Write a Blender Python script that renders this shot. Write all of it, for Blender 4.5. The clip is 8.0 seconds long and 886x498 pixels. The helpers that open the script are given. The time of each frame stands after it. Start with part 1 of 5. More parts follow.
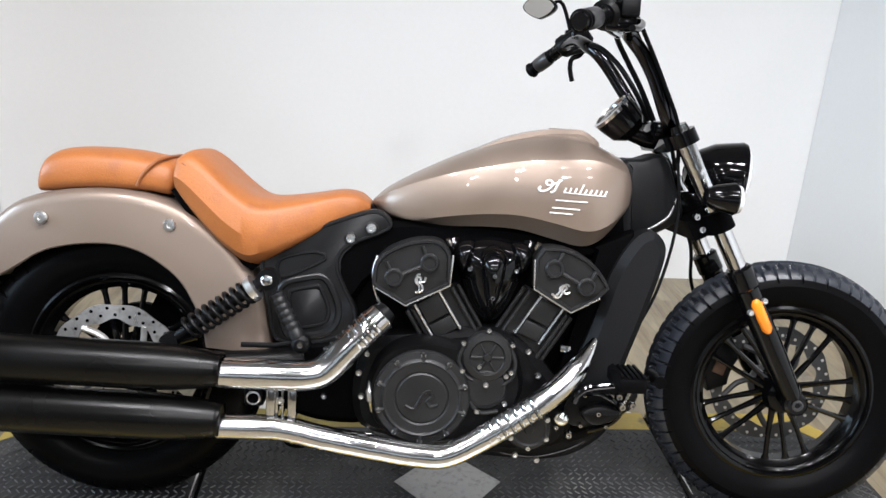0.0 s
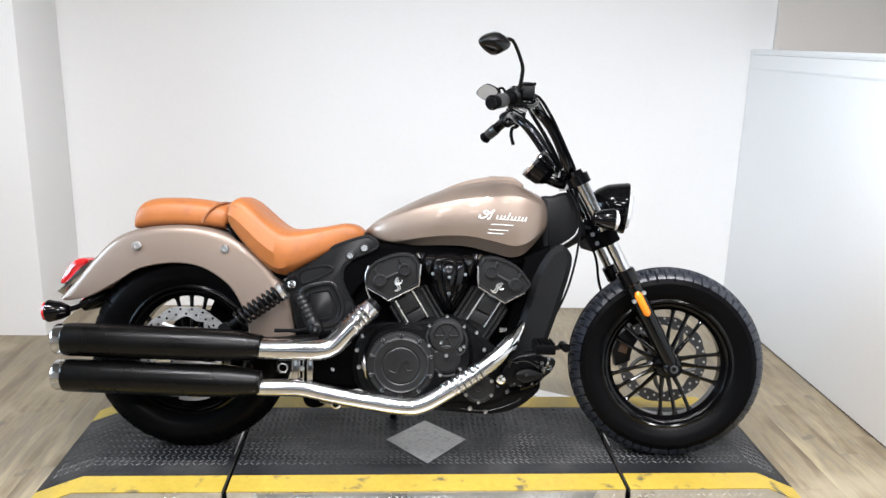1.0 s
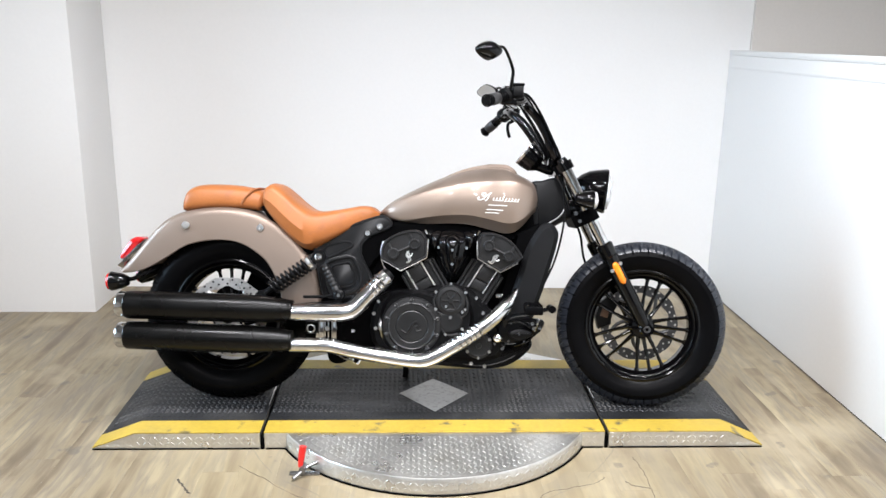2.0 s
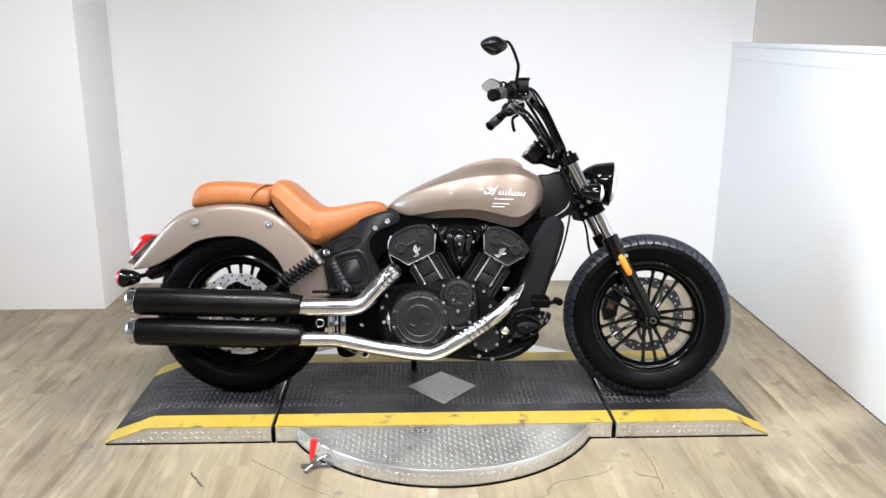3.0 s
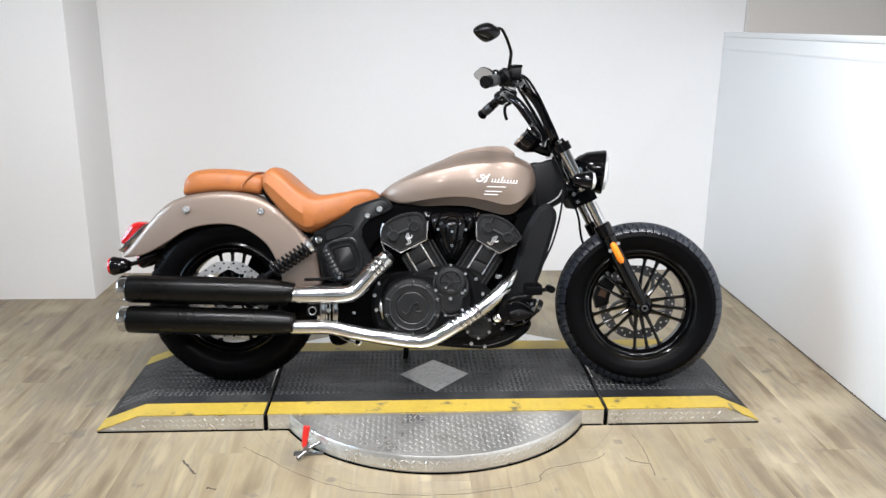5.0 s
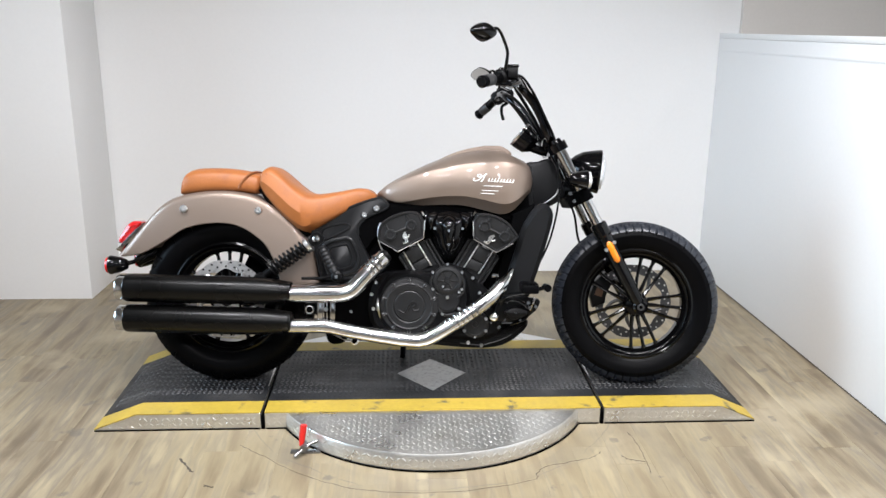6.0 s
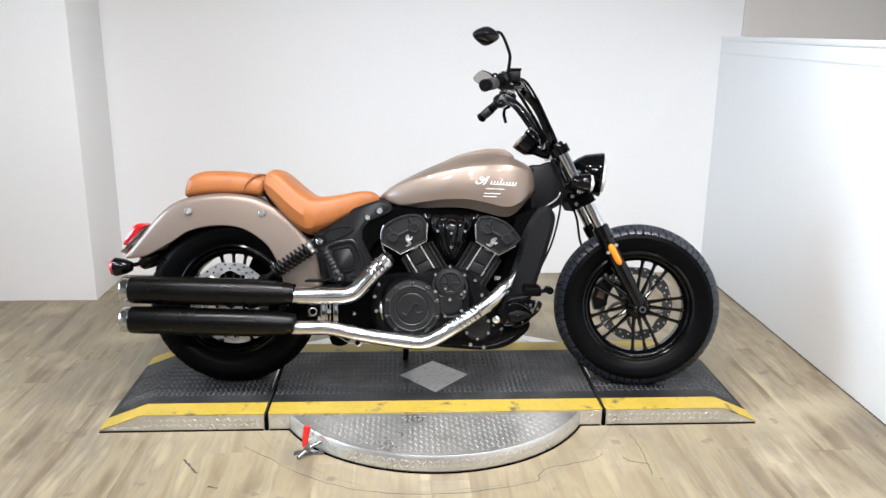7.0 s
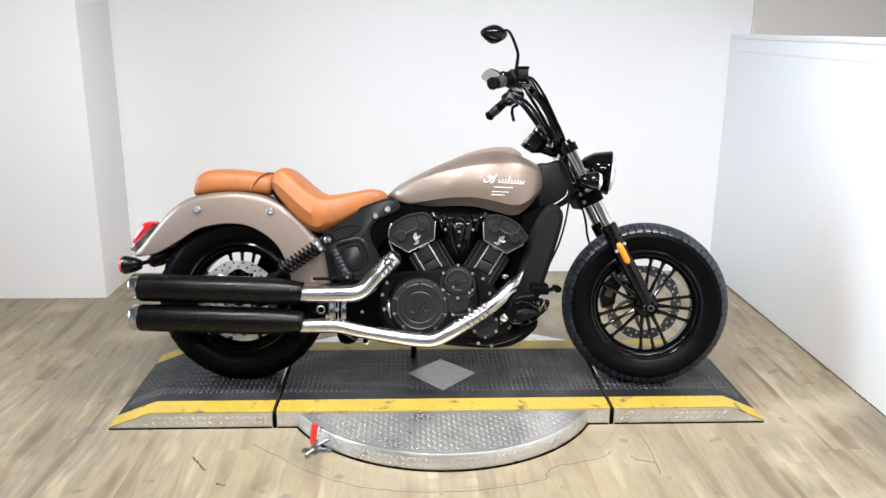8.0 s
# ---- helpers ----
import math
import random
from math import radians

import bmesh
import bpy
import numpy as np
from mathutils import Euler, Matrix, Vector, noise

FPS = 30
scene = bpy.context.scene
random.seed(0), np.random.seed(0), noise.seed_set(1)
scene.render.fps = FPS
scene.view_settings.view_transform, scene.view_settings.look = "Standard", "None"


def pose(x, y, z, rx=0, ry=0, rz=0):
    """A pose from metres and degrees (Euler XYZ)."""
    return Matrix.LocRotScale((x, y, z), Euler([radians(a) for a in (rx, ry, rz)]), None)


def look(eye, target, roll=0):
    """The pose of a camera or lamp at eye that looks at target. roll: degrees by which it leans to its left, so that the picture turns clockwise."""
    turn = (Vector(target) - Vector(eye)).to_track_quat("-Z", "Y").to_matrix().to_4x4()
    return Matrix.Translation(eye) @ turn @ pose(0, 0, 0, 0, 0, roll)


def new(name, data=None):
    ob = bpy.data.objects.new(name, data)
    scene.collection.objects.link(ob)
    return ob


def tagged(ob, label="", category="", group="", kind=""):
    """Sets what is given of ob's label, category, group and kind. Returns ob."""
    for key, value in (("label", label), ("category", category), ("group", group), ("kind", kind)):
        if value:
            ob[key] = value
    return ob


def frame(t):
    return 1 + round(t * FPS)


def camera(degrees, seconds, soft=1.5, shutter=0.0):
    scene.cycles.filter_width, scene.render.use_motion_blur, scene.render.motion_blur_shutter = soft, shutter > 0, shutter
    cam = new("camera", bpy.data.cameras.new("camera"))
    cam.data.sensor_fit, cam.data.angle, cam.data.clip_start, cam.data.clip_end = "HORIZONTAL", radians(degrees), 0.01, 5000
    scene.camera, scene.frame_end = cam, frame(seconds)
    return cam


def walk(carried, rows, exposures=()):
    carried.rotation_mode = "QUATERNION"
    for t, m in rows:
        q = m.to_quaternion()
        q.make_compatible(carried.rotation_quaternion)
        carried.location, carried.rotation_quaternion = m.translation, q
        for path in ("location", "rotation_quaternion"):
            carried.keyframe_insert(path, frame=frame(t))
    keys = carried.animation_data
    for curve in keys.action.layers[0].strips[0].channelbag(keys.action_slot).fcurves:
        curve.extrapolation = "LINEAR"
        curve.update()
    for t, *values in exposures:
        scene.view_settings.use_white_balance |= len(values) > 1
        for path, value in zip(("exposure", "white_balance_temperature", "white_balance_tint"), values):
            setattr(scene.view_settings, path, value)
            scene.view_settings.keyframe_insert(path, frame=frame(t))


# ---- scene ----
cam = camera(57.30, 8.0, soft=1.5)
# seconds, x, y, z, pitch, roll, yaw
PATH = [
    (0.0, -0.211, -1.687, 1.317, -20.02, -3.22, -4.10),
    (0.2, -0.185, -1.851, 1.333, -18.47, -1.09, -3.75),
    (0.3, -0.167, -1.927, 1.350, -18.64, -0.78, -3.21),
    (0.5, -0.127, -2.085, 1.362, -18.39, -0.95, -1.93),
    (0.7, -0.123, -2.237, 1.383, -17.13, -2.32, -1.71),
    (0.8, -0.116, -2.326, 1.383, -15.68, -2.05, -2.21),
    (1.0, -0.115, -2.477, 1.390, -14.63, -1.44, -3.05),
    (1.2, -0.118, -2.630, 1.412, -15.90, -1.00, -2.69),
    (1.3, -0.128, -2.700, 1.412, -15.95, -1.04, -2.61),
    (1.5, -0.123, -2.811, 1.415, -14.92, -0.20, -3.19),
    (1.7, -0.103, -2.877, 1.416, -14.56, -0.84, -2.67),
    (2.8, -0.128, -2.925, 1.433, -15.27, -0.43, -1.55),
    (3.0, -0.124, -2.929, 1.428, -15.15, -0.32, -2.20),
    (3.5, -0.119, -2.936, 1.421, -15.51, -0.57, -2.14),
    (4.0, -0.123, -2.923, 1.416, -15.64, -0.24, -2.55),
    (4.5, -0.130, -2.934, 1.406, -15.48, -0.30, -2.37),
    (4.7, -0.131, -2.932, 1.407, -15.59, -0.29, -2.71),
    (5.8, -0.132, -2.946, 1.398, -15.47, -0.67, -2.91),
    (6.0, -0.132, -2.947, 1.396, -15.39, -0.58, -3.06),
    (6.5, -0.148, -2.952, 1.399, -15.38, -0.58, -3.15),
    (7.0, -0.132, -2.961, 1.406, -15.33, -0.58, -2.85),
    (7.5, -0.122, -2.961, 1.413, -15.38, -0.39, -2.61),
    (8.0, -0.129, -2.962, 1.406, -15.45, -0.46, -2.25),
]
walk(cam, [(t, pose(x, y, z, 90 + pitch, roll, yaw)) for t, x, y, z, pitch, roll, yaw in PATH],
     [(0.0, -0.42), (0.5, -0.34), (1.0, -0.28), (1.7, -0.27), (3.0, -0.25), (4.5, -0.36), (5.8, -0.49), (7.0, -0.37), (8.0, -0.29)])

# ---------------------------------------------------------------- light
world = bpy.data.worlds.new("world")
scene.world = world
world.use_nodes = True
world.node_tree.nodes["Background"].inputs[0].default_value = (0.75, 0.82, 0.9, 1)
world.node_tree.nodes["Background"].inputs[1].default_value = 0.3


def area_lamp(name, eye, target, sx, sy, watts, colour, spread=180):
    lamp = bpy.data.lights.new(name, "AREA")
    lamp.shape, lamp.size, lamp.size_y, lamp.energy, lamp.color, lamp.spread = "RECTANGLE", sx, sy, watts, colour, radians(spread)
    ob = new(name, lamp)
    ob.matrix_world = look(eye, target)
    return ob


# small ceiling spots in rows over the bay and the aisle, daylight in unseen windows outside the bay
SPOT = (0.966, 0.962, 1.0)
for ly, xs, watts, spread in ((-0.95, (-1.5, -0.75, 0.0, 0.75, 1.3), 26, 137), (-2.2, (-1.2, -0.4, 0.4, 1.2), 17, 150), (-3.6, (-1.8, -0.6, 0.6, 1.6), 28, 160)):
    for lx in xs:
        area_lamp("ceiling_lamp", (lx, ly, 2.93), (lx, ly + 0.4, 0), 0.18, 0.18, watts, SPOT, spread)
# extra lamp added to lift the wall beyond the partition, no known source
area_lamp("ceiling_lamp", (2.7, -0.6, 2.93), (2.7, -0.2, 0), 0.18, 0.18, 11, SPOT, 160)
area_lamp("window_lamp", (-1.2, -6.1, 1.75), (-1.0, 0, 1.6), 4.0, 1.3, 12, (0.78, 0.90, 1.0))
# cool lamp added at the side to tint the partition, its window unseen
area_lamp("window_lamp", (-4.1, -0.9, 1.9), (1.65, -0.9, 0.75), 2.6, 1.3, 48, (0.60, 0.80, 1.0), 78)

# ---------------------------------------------------------------- materials
def ramp_node(nt, src, stops):
    r = nt.nodes.new("ShaderNodeValToRGB")
    while len(r.color_ramp.elements) < len(stops):
        r.color_ramp.elements.new(0.5)
    for e, (p, c) in zip(r.color_ramp.elements, stops):
        e.position, e.color = p, (*c, 1)
    nt.links.new(src, r.inputs[0])
    return r.outputs[0]


def noise_node(nt, vec, scale, detail=4.0, stretch=None):
    n = nt.nodes.new("ShaderNodeTexNoise")
    n.inputs["Scale"].default_value, n.inputs["Detail"].default_value = scale, detail
    if stretch:
        m = nt.nodes.new("ShaderNodeMapping")
        m.inputs["Scale"].default_value = stretch
        nt.links.new(vec, m.inputs[0])
        vec = m.outputs[0]
    nt.links.new(vec, n.inputs["Vector"])
    return n.outputs[0]


def surface(name, base, rough, metal=0.0, var=0.15, coarse=6.0, fine=90.0, bump=0.05, rvar=0.1, coat=0.0, stretch=None, spec=0.5, worn=None, coat_rough=0.04):
    """A painted, moulded or metal surface with blotches, fine grain, relief and uneven gloss."""
    m = bpy.data.materials.new(name)
    m.use_nodes = True
    nt = m.node_tree
    b = nt.nodes["Principled BSDF"]
    tc = nt.nodes.new("ShaderNodeTexCoord").outputs["Object"]
    big, small = noise_node(nt, tc, coarse, 3, stretch), noise_node(nt, tc, fine, 5, stretch)
    lo, hi = [c * (1 - var) for c in base], [min(1, c * (1 + var)) for c in base]
    c1 = ramp_node(nt, big, [(0.3, lo), (0.7, hi)])
    c2 = ramp_node(nt, small, [(0.3, lo), (0.7, hi)])
    mix = nt.nodes.new("ShaderNodeMix")
    mix.data_type = "RGBA"
    mix.inputs[0].default_value = 0.4
    nt.links.new(c1, mix.inputs[6]), nt.links.new(c2, mix.inputs[7])
    colour = mix.outputs[2]
    if worn:
        # scratches and dirt of another colour, where a fine noise runs high
        tone, lo_, hi_, size = worn
        mask = ramp_node(nt, noise_node(nt, tc, size, 8), [(lo_, (0, 0, 0)), (hi_, (1, 1, 1))])
        wm = nt.nodes.new("ShaderNodeMix")
        wm.data_type = "RGBA"
        nt.links.new(mask, wm.inputs[0]), nt.links.new(colour, wm.inputs[6])
        wm.inputs[7].default_value = (*tone, 1)
        colour = wm.outputs[2]
    nt.links.new(colour, b.inputs["Base Color"])
    r = ramp_node(nt, big, [(0.3, [max(0.02, rough - rvar * rough)] * 3), (0.75, [min(1, rough + rvar * rough)] * 3)])
    nt.links.new(r, b.inputs["Roughness"])
    b.inputs["Metallic"].default_value, b.inputs["Coat Weight"].default_value = metal, coat
    b.inputs["Coat Roughness"].default_value, b.inputs["Specular IOR Level"].default_value = coat_rough, spec
    if bump:
        bp = nt.nodes.new("ShaderNodeBump")
        bp.inputs["Strength"].default_value, bp.inputs["Distance"].default_value = bump, 0.002
        nt.links.new(small, bp.inputs["Height"])
        nt.links.new(bp.outputs[0], b.inputs["Normal"])
    return m


def flake_paint(name, base):
    """Metallic lacquer: fine flake under a clear coat."""
    m = surface(name, base, 0.42, 0.5, 0.07, 3.0, 900.0, 0.02, 0.05, 0.45, coat_rough=0.03)
    return m


def plank_material():
    m = bpy.data.materials.new("vinyl_plank")
    m.use_nodes = True
    nt = m.node_tree
    b = nt.nodes["Principled BSDF"]
    geo = nt.nodes.new("ShaderNodeNewGeometry").outputs["Position"]
    info = nt.nodes.new("ShaderNodeObjectInfo")
    add = nt.nodes.new("ShaderNodeVectorMath")
    add.operation = "MULTIPLY_ADD"
    comb = nt.nodes.new("ShaderNodeCombineXYZ")
    for i in range(3):
        nt.links.new(info.outputs["Random"], comb.inputs[i])
    add.inputs[1].default_value = (1, 1, 1)
    sc = nt.nodes.new("ShaderNodeVectorMath")
    sc.operation = "SCALE"
    sc.inputs[3].default_value = 37.0
    nt.links.new(comb.outputs[0], sc.inputs[0])
    nt.links.new(geo, add.inputs[0]), nt.links.new(sc.outputs[0], add.inputs[2])
    grain = noise_node(nt, add.outputs[0], 2.6, 4, (6.5, 0.75, 1.0))
    fine = noise_node(nt, add.outputs[0], 30.0, 6, (6.0, 0.5, 1.0))
    col = ramp_node(nt, grain, [(0.30, (0.142, 0.108, 0.067)), (0.42, (0.205, 0.162, 0.103)), (0.50, (0.274, 0.226, 0.144)), (0.57, (0.215, 0.182, 0.131)), (0.68, (0.358, 0.300, 0.192))])
    f2 = ramp_node(nt, fine, [(0.3, (0.86, 0.86, 0.86)), (0.7, (0.99, 0.99, 0.99))])
    tone = ramp_node(nt, info.outputs["Random"], [(0.0, (0.91, 0.90, 0.90)), (0.5, (0.985, 0.97, 0.945)), (1.0, (1.05, 1.045, 1.02))])
    last = col
    for k in (f2, tone):
        mx = nt.nodes.new("ShaderNodeMix")
        mx.data_type, mx.blend_type = "RGBA", "MULTIPLY"
        mx.inputs[0].default_value = 1.0
        nt.links.new(last, mx.inputs[6]), nt.links.new(k, mx.inputs[7])
        last = mx.outputs[2]
    # turning scuffs worn round the turntable and grey traffic marks
    scuff = noise_node(nt, geo, 2.2, 7)
    sm = ramp_node(nt, scuff, [(0.54, (0, 0, 0)), (0.64, (0.5, 0.5, 0.5))])
    mx = nt.nodes.new("ShaderNodeMix")
    mx.data_type = "RGBA"
    nt.links.new(sm, mx.inputs[0]), nt.links.new(last, mx.inputs[6])
    mx.inputs[7].default_value = (0.40, 0.34, 0.235, 1)
    smudge = ramp_node(nt, noise_node(nt, geo, 1.7, 9), [(0.50, (0, 0, 0)), (0.72, (0.5, 0.5, 0.5))])
    sp = nt.nodes.new("ShaderNodeMix")
    sp.data_type = "RGBA"
    nt.links.new(smudge, sp.inputs[0]), nt.links.new(mx.outputs[2], sp.inputs[6])
    sp.inputs[7].default_value = (0.12, 0.098, 0.075, 1)
    mx = sp
    dist = nt.nodes.new("ShaderNodeVectorMath")
    dist.operation = "DISTANCE"
    dist.inputs[1].default_value = (-0.010, -0.004, 0.0)
    nt.links.new(geo, dist.inputs[0])
    wob = nt.nodes.new("ShaderNodeMath")
    wob.operation, wob.inputs[1].default_value = "MULTIPLY_ADD", 0.10
    nt.links.new(noise_node(nt, geo, 3.0, 4), wob.inputs[0]), nt.links.new(dist.outputs["Value"], wob.inputs[2])
    dark = nt.nodes.new("ShaderNodeMath")
    dark.operation, dark.inputs[1].default_value, dark.inputs[2].default_value = "COMPARE", 0.757, 0.0022
    nt.links.new(wob.outputs[0], dark.inputs[0])
    gate = nt.nodes.new("ShaderNodeMath")
    gate.operation = "MULTIPLY"
    gap = ramp_node(nt, noise_node(nt, geo, 6.0, 3), [(0.42, (0, 0, 0)), (0.52, (0.7, 0.7, 0.7))])
    nt.links.new(dark.outputs[0], gate.inputs[0]), nt.links.new(gap, gate.inputs[1])
    rub = nt.nodes.new("ShaderNodeMix")
    rub.data_type = "RGBA"
    nt.links.new(gate.outputs[0], rub.inputs[0]), nt.links.new(mx.outputs[2], rub.inputs[6])
    rub.inputs[7].default_value = (0.10, 0.09, 0.08, 1)
    mx = rub
    # broad grey smear where the lock and trolley wheels drag round the plate
    wide = nt.nodes.new("ShaderNodeMath")
    wide.operation, wide.inputs[1].default_value, wide.inputs[2].default_value = "COMPARE", 0.735, 0.05
    nt.links.new(wob.outputs[0], wide.inputs[0])
    veil = nt.nodes.new("ShaderNodeMath")
    veil.operation = "MULTIPLY"
    patch = ramp_node(nt, noise_node(nt, geo, 5.0, 8), [(0.44, (0, 0, 0)), (0.64, (0.55, 0.55, 0.55))])
    nt.links.new(wide.outputs[0], veil.inputs[0]), nt.links.new(patch, veil.inputs[1])
    sm2 = nt.nodes.new("ShaderNodeMix")
    sm2.data_type = "RGBA"
    nt.links.new(veil.outputs[0], sm2.inputs[0]), nt.links.new(mx.outputs[2], sm2.inputs[6])
    sm2.inputs[7].default_value = (0.13, 0.115, 0.095, 1)
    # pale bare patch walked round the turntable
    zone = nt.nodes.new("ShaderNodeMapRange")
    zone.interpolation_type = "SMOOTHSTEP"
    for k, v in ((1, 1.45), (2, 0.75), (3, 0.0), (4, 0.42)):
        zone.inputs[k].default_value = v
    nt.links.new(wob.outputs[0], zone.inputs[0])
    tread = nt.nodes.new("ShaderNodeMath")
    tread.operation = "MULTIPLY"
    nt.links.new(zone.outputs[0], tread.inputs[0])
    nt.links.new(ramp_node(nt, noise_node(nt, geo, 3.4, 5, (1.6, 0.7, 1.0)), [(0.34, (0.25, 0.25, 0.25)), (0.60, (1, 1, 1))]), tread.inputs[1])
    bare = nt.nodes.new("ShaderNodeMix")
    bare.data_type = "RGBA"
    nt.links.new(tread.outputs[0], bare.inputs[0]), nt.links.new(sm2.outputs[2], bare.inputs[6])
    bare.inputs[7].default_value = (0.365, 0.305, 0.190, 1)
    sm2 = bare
    marks = ramp_node(nt, noise_node(nt, geo, 9.0, 10), [(0.66, (0, 0, 0)), (0.70, (0.55, 0.55, 0.55))])
    dk = nt.nodes.new("ShaderNodeMix")
    dk.data_type = "RGBA"
    nt.links.new(marks, dk.inputs[0]), nt.links.new(sm2.outputs[2], dk.inputs[6])
    dk.inputs[7].default_value = (0.10, 0.09, 0.08, 1)
    mx = dk
    nt.links.new(mx.outputs[2], b.inputs["Base Color"])
    nt.links.new(ramp_node(nt, scuff, [(0.3, (0.34, 0.34, 0.34)), (0.7, (0.52, 0.52, 0.52))]), b.inputs["Roughness"])
    bp = nt.nodes.new("ShaderNodeBump")
    bp.inputs["Strength"].default_value, bp.inputs["Distance"].default_value = 0.15, 0.001
    nt.links.new(fine, bp.inputs["Height"]), nt.links.new(bp.outputs[0], b.inputs["Normal"])
    return m


PAINT = flake_paint("bronze_metallic_paint", (0.250, 0.192, 0.154))
LEATHER = surface("tan_leather", (0.35, 0.116, 0.029), 0.46, 0, 0.18, 9, 260, 0.35, 0.2, worn=((0.30, 0.10, 0.032), 0.55, 0.75, 22))
PIPING = surface("dark_tan_piping", (0.27, 0.093, 0.029), 0.5, 0, 0.1, 20, 200, 0.2)
CHROME = surface("chrome", (0.58, 0.58, 0.585), 0.13, 1.0, 0.12, 9, 30, 0.5, 0.6)
STEEL = surface("brushed_steel", (0.74, 0.74, 0.74), 0.3, 1.0, 0.12, 12, 150, 0.08, 0.3)
SATIN = surface("satin_black", (0.003, 0.003, 0.0033), 0.36, 0, 0.2, 8, 160, 0.06, 0.2, spec=0.16)
MUFFLER = surface("muffler_black", (0.0016, 0.0015, 0.0014), 0.30, 0, 0.2, 5, 220, 0.04, 0.2, spec=0.24)
GLOSS = surface("gloss_black", (0.002, 0.002, 0.0023), 0.08, 0, 0.2, 6, 100, 0.01, 0.3, 0.05, spec=0.22)
BLACK_CHROME = surface("black_chrome", (0.030, 0.030, 0.033), 0.13, 1.0, 0.15, 9, 40, 0.2, 0.4)
MATTE = surface("matte_black", (0.0014, 0.0014, 0.0016), 0.62, 0, 0.2, 10, 220, 0.12, 0.15, spec=0.02)
ENGINE = surface("crinkle_black", (0.0115, 0.0115, 0.012), 0.38, 0, 0.25, 14, 420, 0.3, 0.2, spec=0.36)
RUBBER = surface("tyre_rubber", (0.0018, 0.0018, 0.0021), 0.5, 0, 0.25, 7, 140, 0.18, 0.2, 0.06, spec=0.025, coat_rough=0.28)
# front tread rubber: bluish sheen of reflected wall light put into its colour
SHEEN_TREAD = surface("sheen_tinted_rubber", (0.0135, 0.0162, 0.0225), 0.36, 0, 0.3, 9, 140, 0.2, 0.25, spec=0.5)
CAST = surface("cast_satin_grey", (0.0085, 0.0085, 0.0092), 0.34, 0, 0.15, 8, 260, 0.12, 0.15, spec=0.34)
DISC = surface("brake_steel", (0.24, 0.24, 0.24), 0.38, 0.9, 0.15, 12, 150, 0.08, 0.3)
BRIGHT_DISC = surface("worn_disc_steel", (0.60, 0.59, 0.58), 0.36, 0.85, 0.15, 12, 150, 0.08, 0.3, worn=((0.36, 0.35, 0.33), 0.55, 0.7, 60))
# dark steel; on the front disc it carries the far side's shade
DARK_DISC = surface("dark_disc_steel", (0.07, 0.07, 0.072), 0.4, 0.6, 0.15, 12, 150, 0.08, 0.3)
RIM = surface("rim_black", (0.0015, 0.0015, 0.0017), 0.14, 0, 0.2, 6, 100, 0.01, 0.3, spec=0.2)
SHROUD = surface("grey_plastic", (0.0075, 0.0078, 0.0086), 0.5, 0, 0.12, 6, 300, 0.15, 0.1, spec=0.15)
PAD = surface("brown_brake_pad", (0.07, 0.035, 0.018), 0.6, 0, 0.2, 20, 90, 0.1)
WHITE = surface("white_enamel", (0.82, 0.82, 0.80), 0.3, 0, 0.04, 10, 80, 0.0)
RED_LENS = surface("red_lens", (0.55, 0.01, 0.012), 0.15, 0, 0.1, 20, 60, 0.0, 0.1, 0.5)
AMBER = surface("amber_lens", (0.85, 0.23, 0.01), 0.22, 0, 0.08, 40, 120, 0.05, 0.1, 0.4)
CLEAR = surface("clear_lens", (0.88, 0.89, 0.91), 0.12, 0.55, 0.03, 10, 50, 0.0, 0.2, 0.6)
MIRROR = surface("mirror_glass", (0.75, 0.75, 0.75), 0.02, 1.0, 0.01, 5, 50, 0.0, 0.1)
WALL_PAINT = surface("white_wall_paint", (0.83, 0.83, 0.825), 0.6, 0, 0.02, 1.2, 60, 0.06, 0.1)
GREY_PAINT = surface("grey_wall_paint", (0.70, 0.665, 0.625), 0.7, 0, 0.04, 1.0, 60, 0.06, 0.1)
# unseen ceiling and rear wall: dark colours put in to dim the reflections
CEIL_PAINT = surface("dimmed_ceiling_paint", (0.36, 0.36, 0.365), 0.8, 0, 0.05, 1.0, 40, 0.1, 0.1)
SHOP_PAINT = surface("dimmed_shop_paint", (0.16, 0.16, 0.165), 0.7, 0, 0.1, 1.0, 60, 0.06, 0.1)
VINYL = plank_material()
SUBFLOOR = surface("dark_subfloor", (0.06, 0.05, 0.04), 0.8, 0, 0.2, 5, 60, 0.1)
DECK = surface("black_tread_coating", (0.012, 0.0125, 0.0138), 0.5, 0, 0.3, 5, 60, 0.2, 0.3, spec=0.35, worn=((0.040, 0.039, 0.038), 0.55, 0.75, 6))
DECK_LUG = surface("worn_tread_lug", (0.072, 0.072, 0.074), 0.5, 0.0, 0.4, 6, 80, 0.1, 0.3, spec=0.35, worn=((0.15, 0.147, 0.14), 0.58, 0.70, 5))
YELLOW = surface("yellow_safety_paint", (0.42, 0.298, 0.042), 0.5, 0, 0.16, 9, 60, 0.15, 0.2, worn=((0.10, 0.085, 0.05), 0.60, 0.70, 16))
PLATE = surface("aluminium_plate", (0.66, 0.645, 0.61), 0.34, 0.88, 0.16, 7, 90, 0.1, 0.35, worn=((0.42, 0.40, 0.36), 0.56, 0.75, 7))
CLEAN_PLATE = surface("smooth_aluminium", (0.78, 0.77, 0.75), 0.42, 0.7, 0.06, 8, 120, 0.05, 0.3)
BARE = surface("scratched_aluminium", (0.40, 0.395, 0.385), 0.45, 0.6, 0.12, 6, 120, 0.1, 0.3, stretch=(1, 5, 1), worn=((0.27, 0.265, 0.255), 0.50, 0.72, 70))
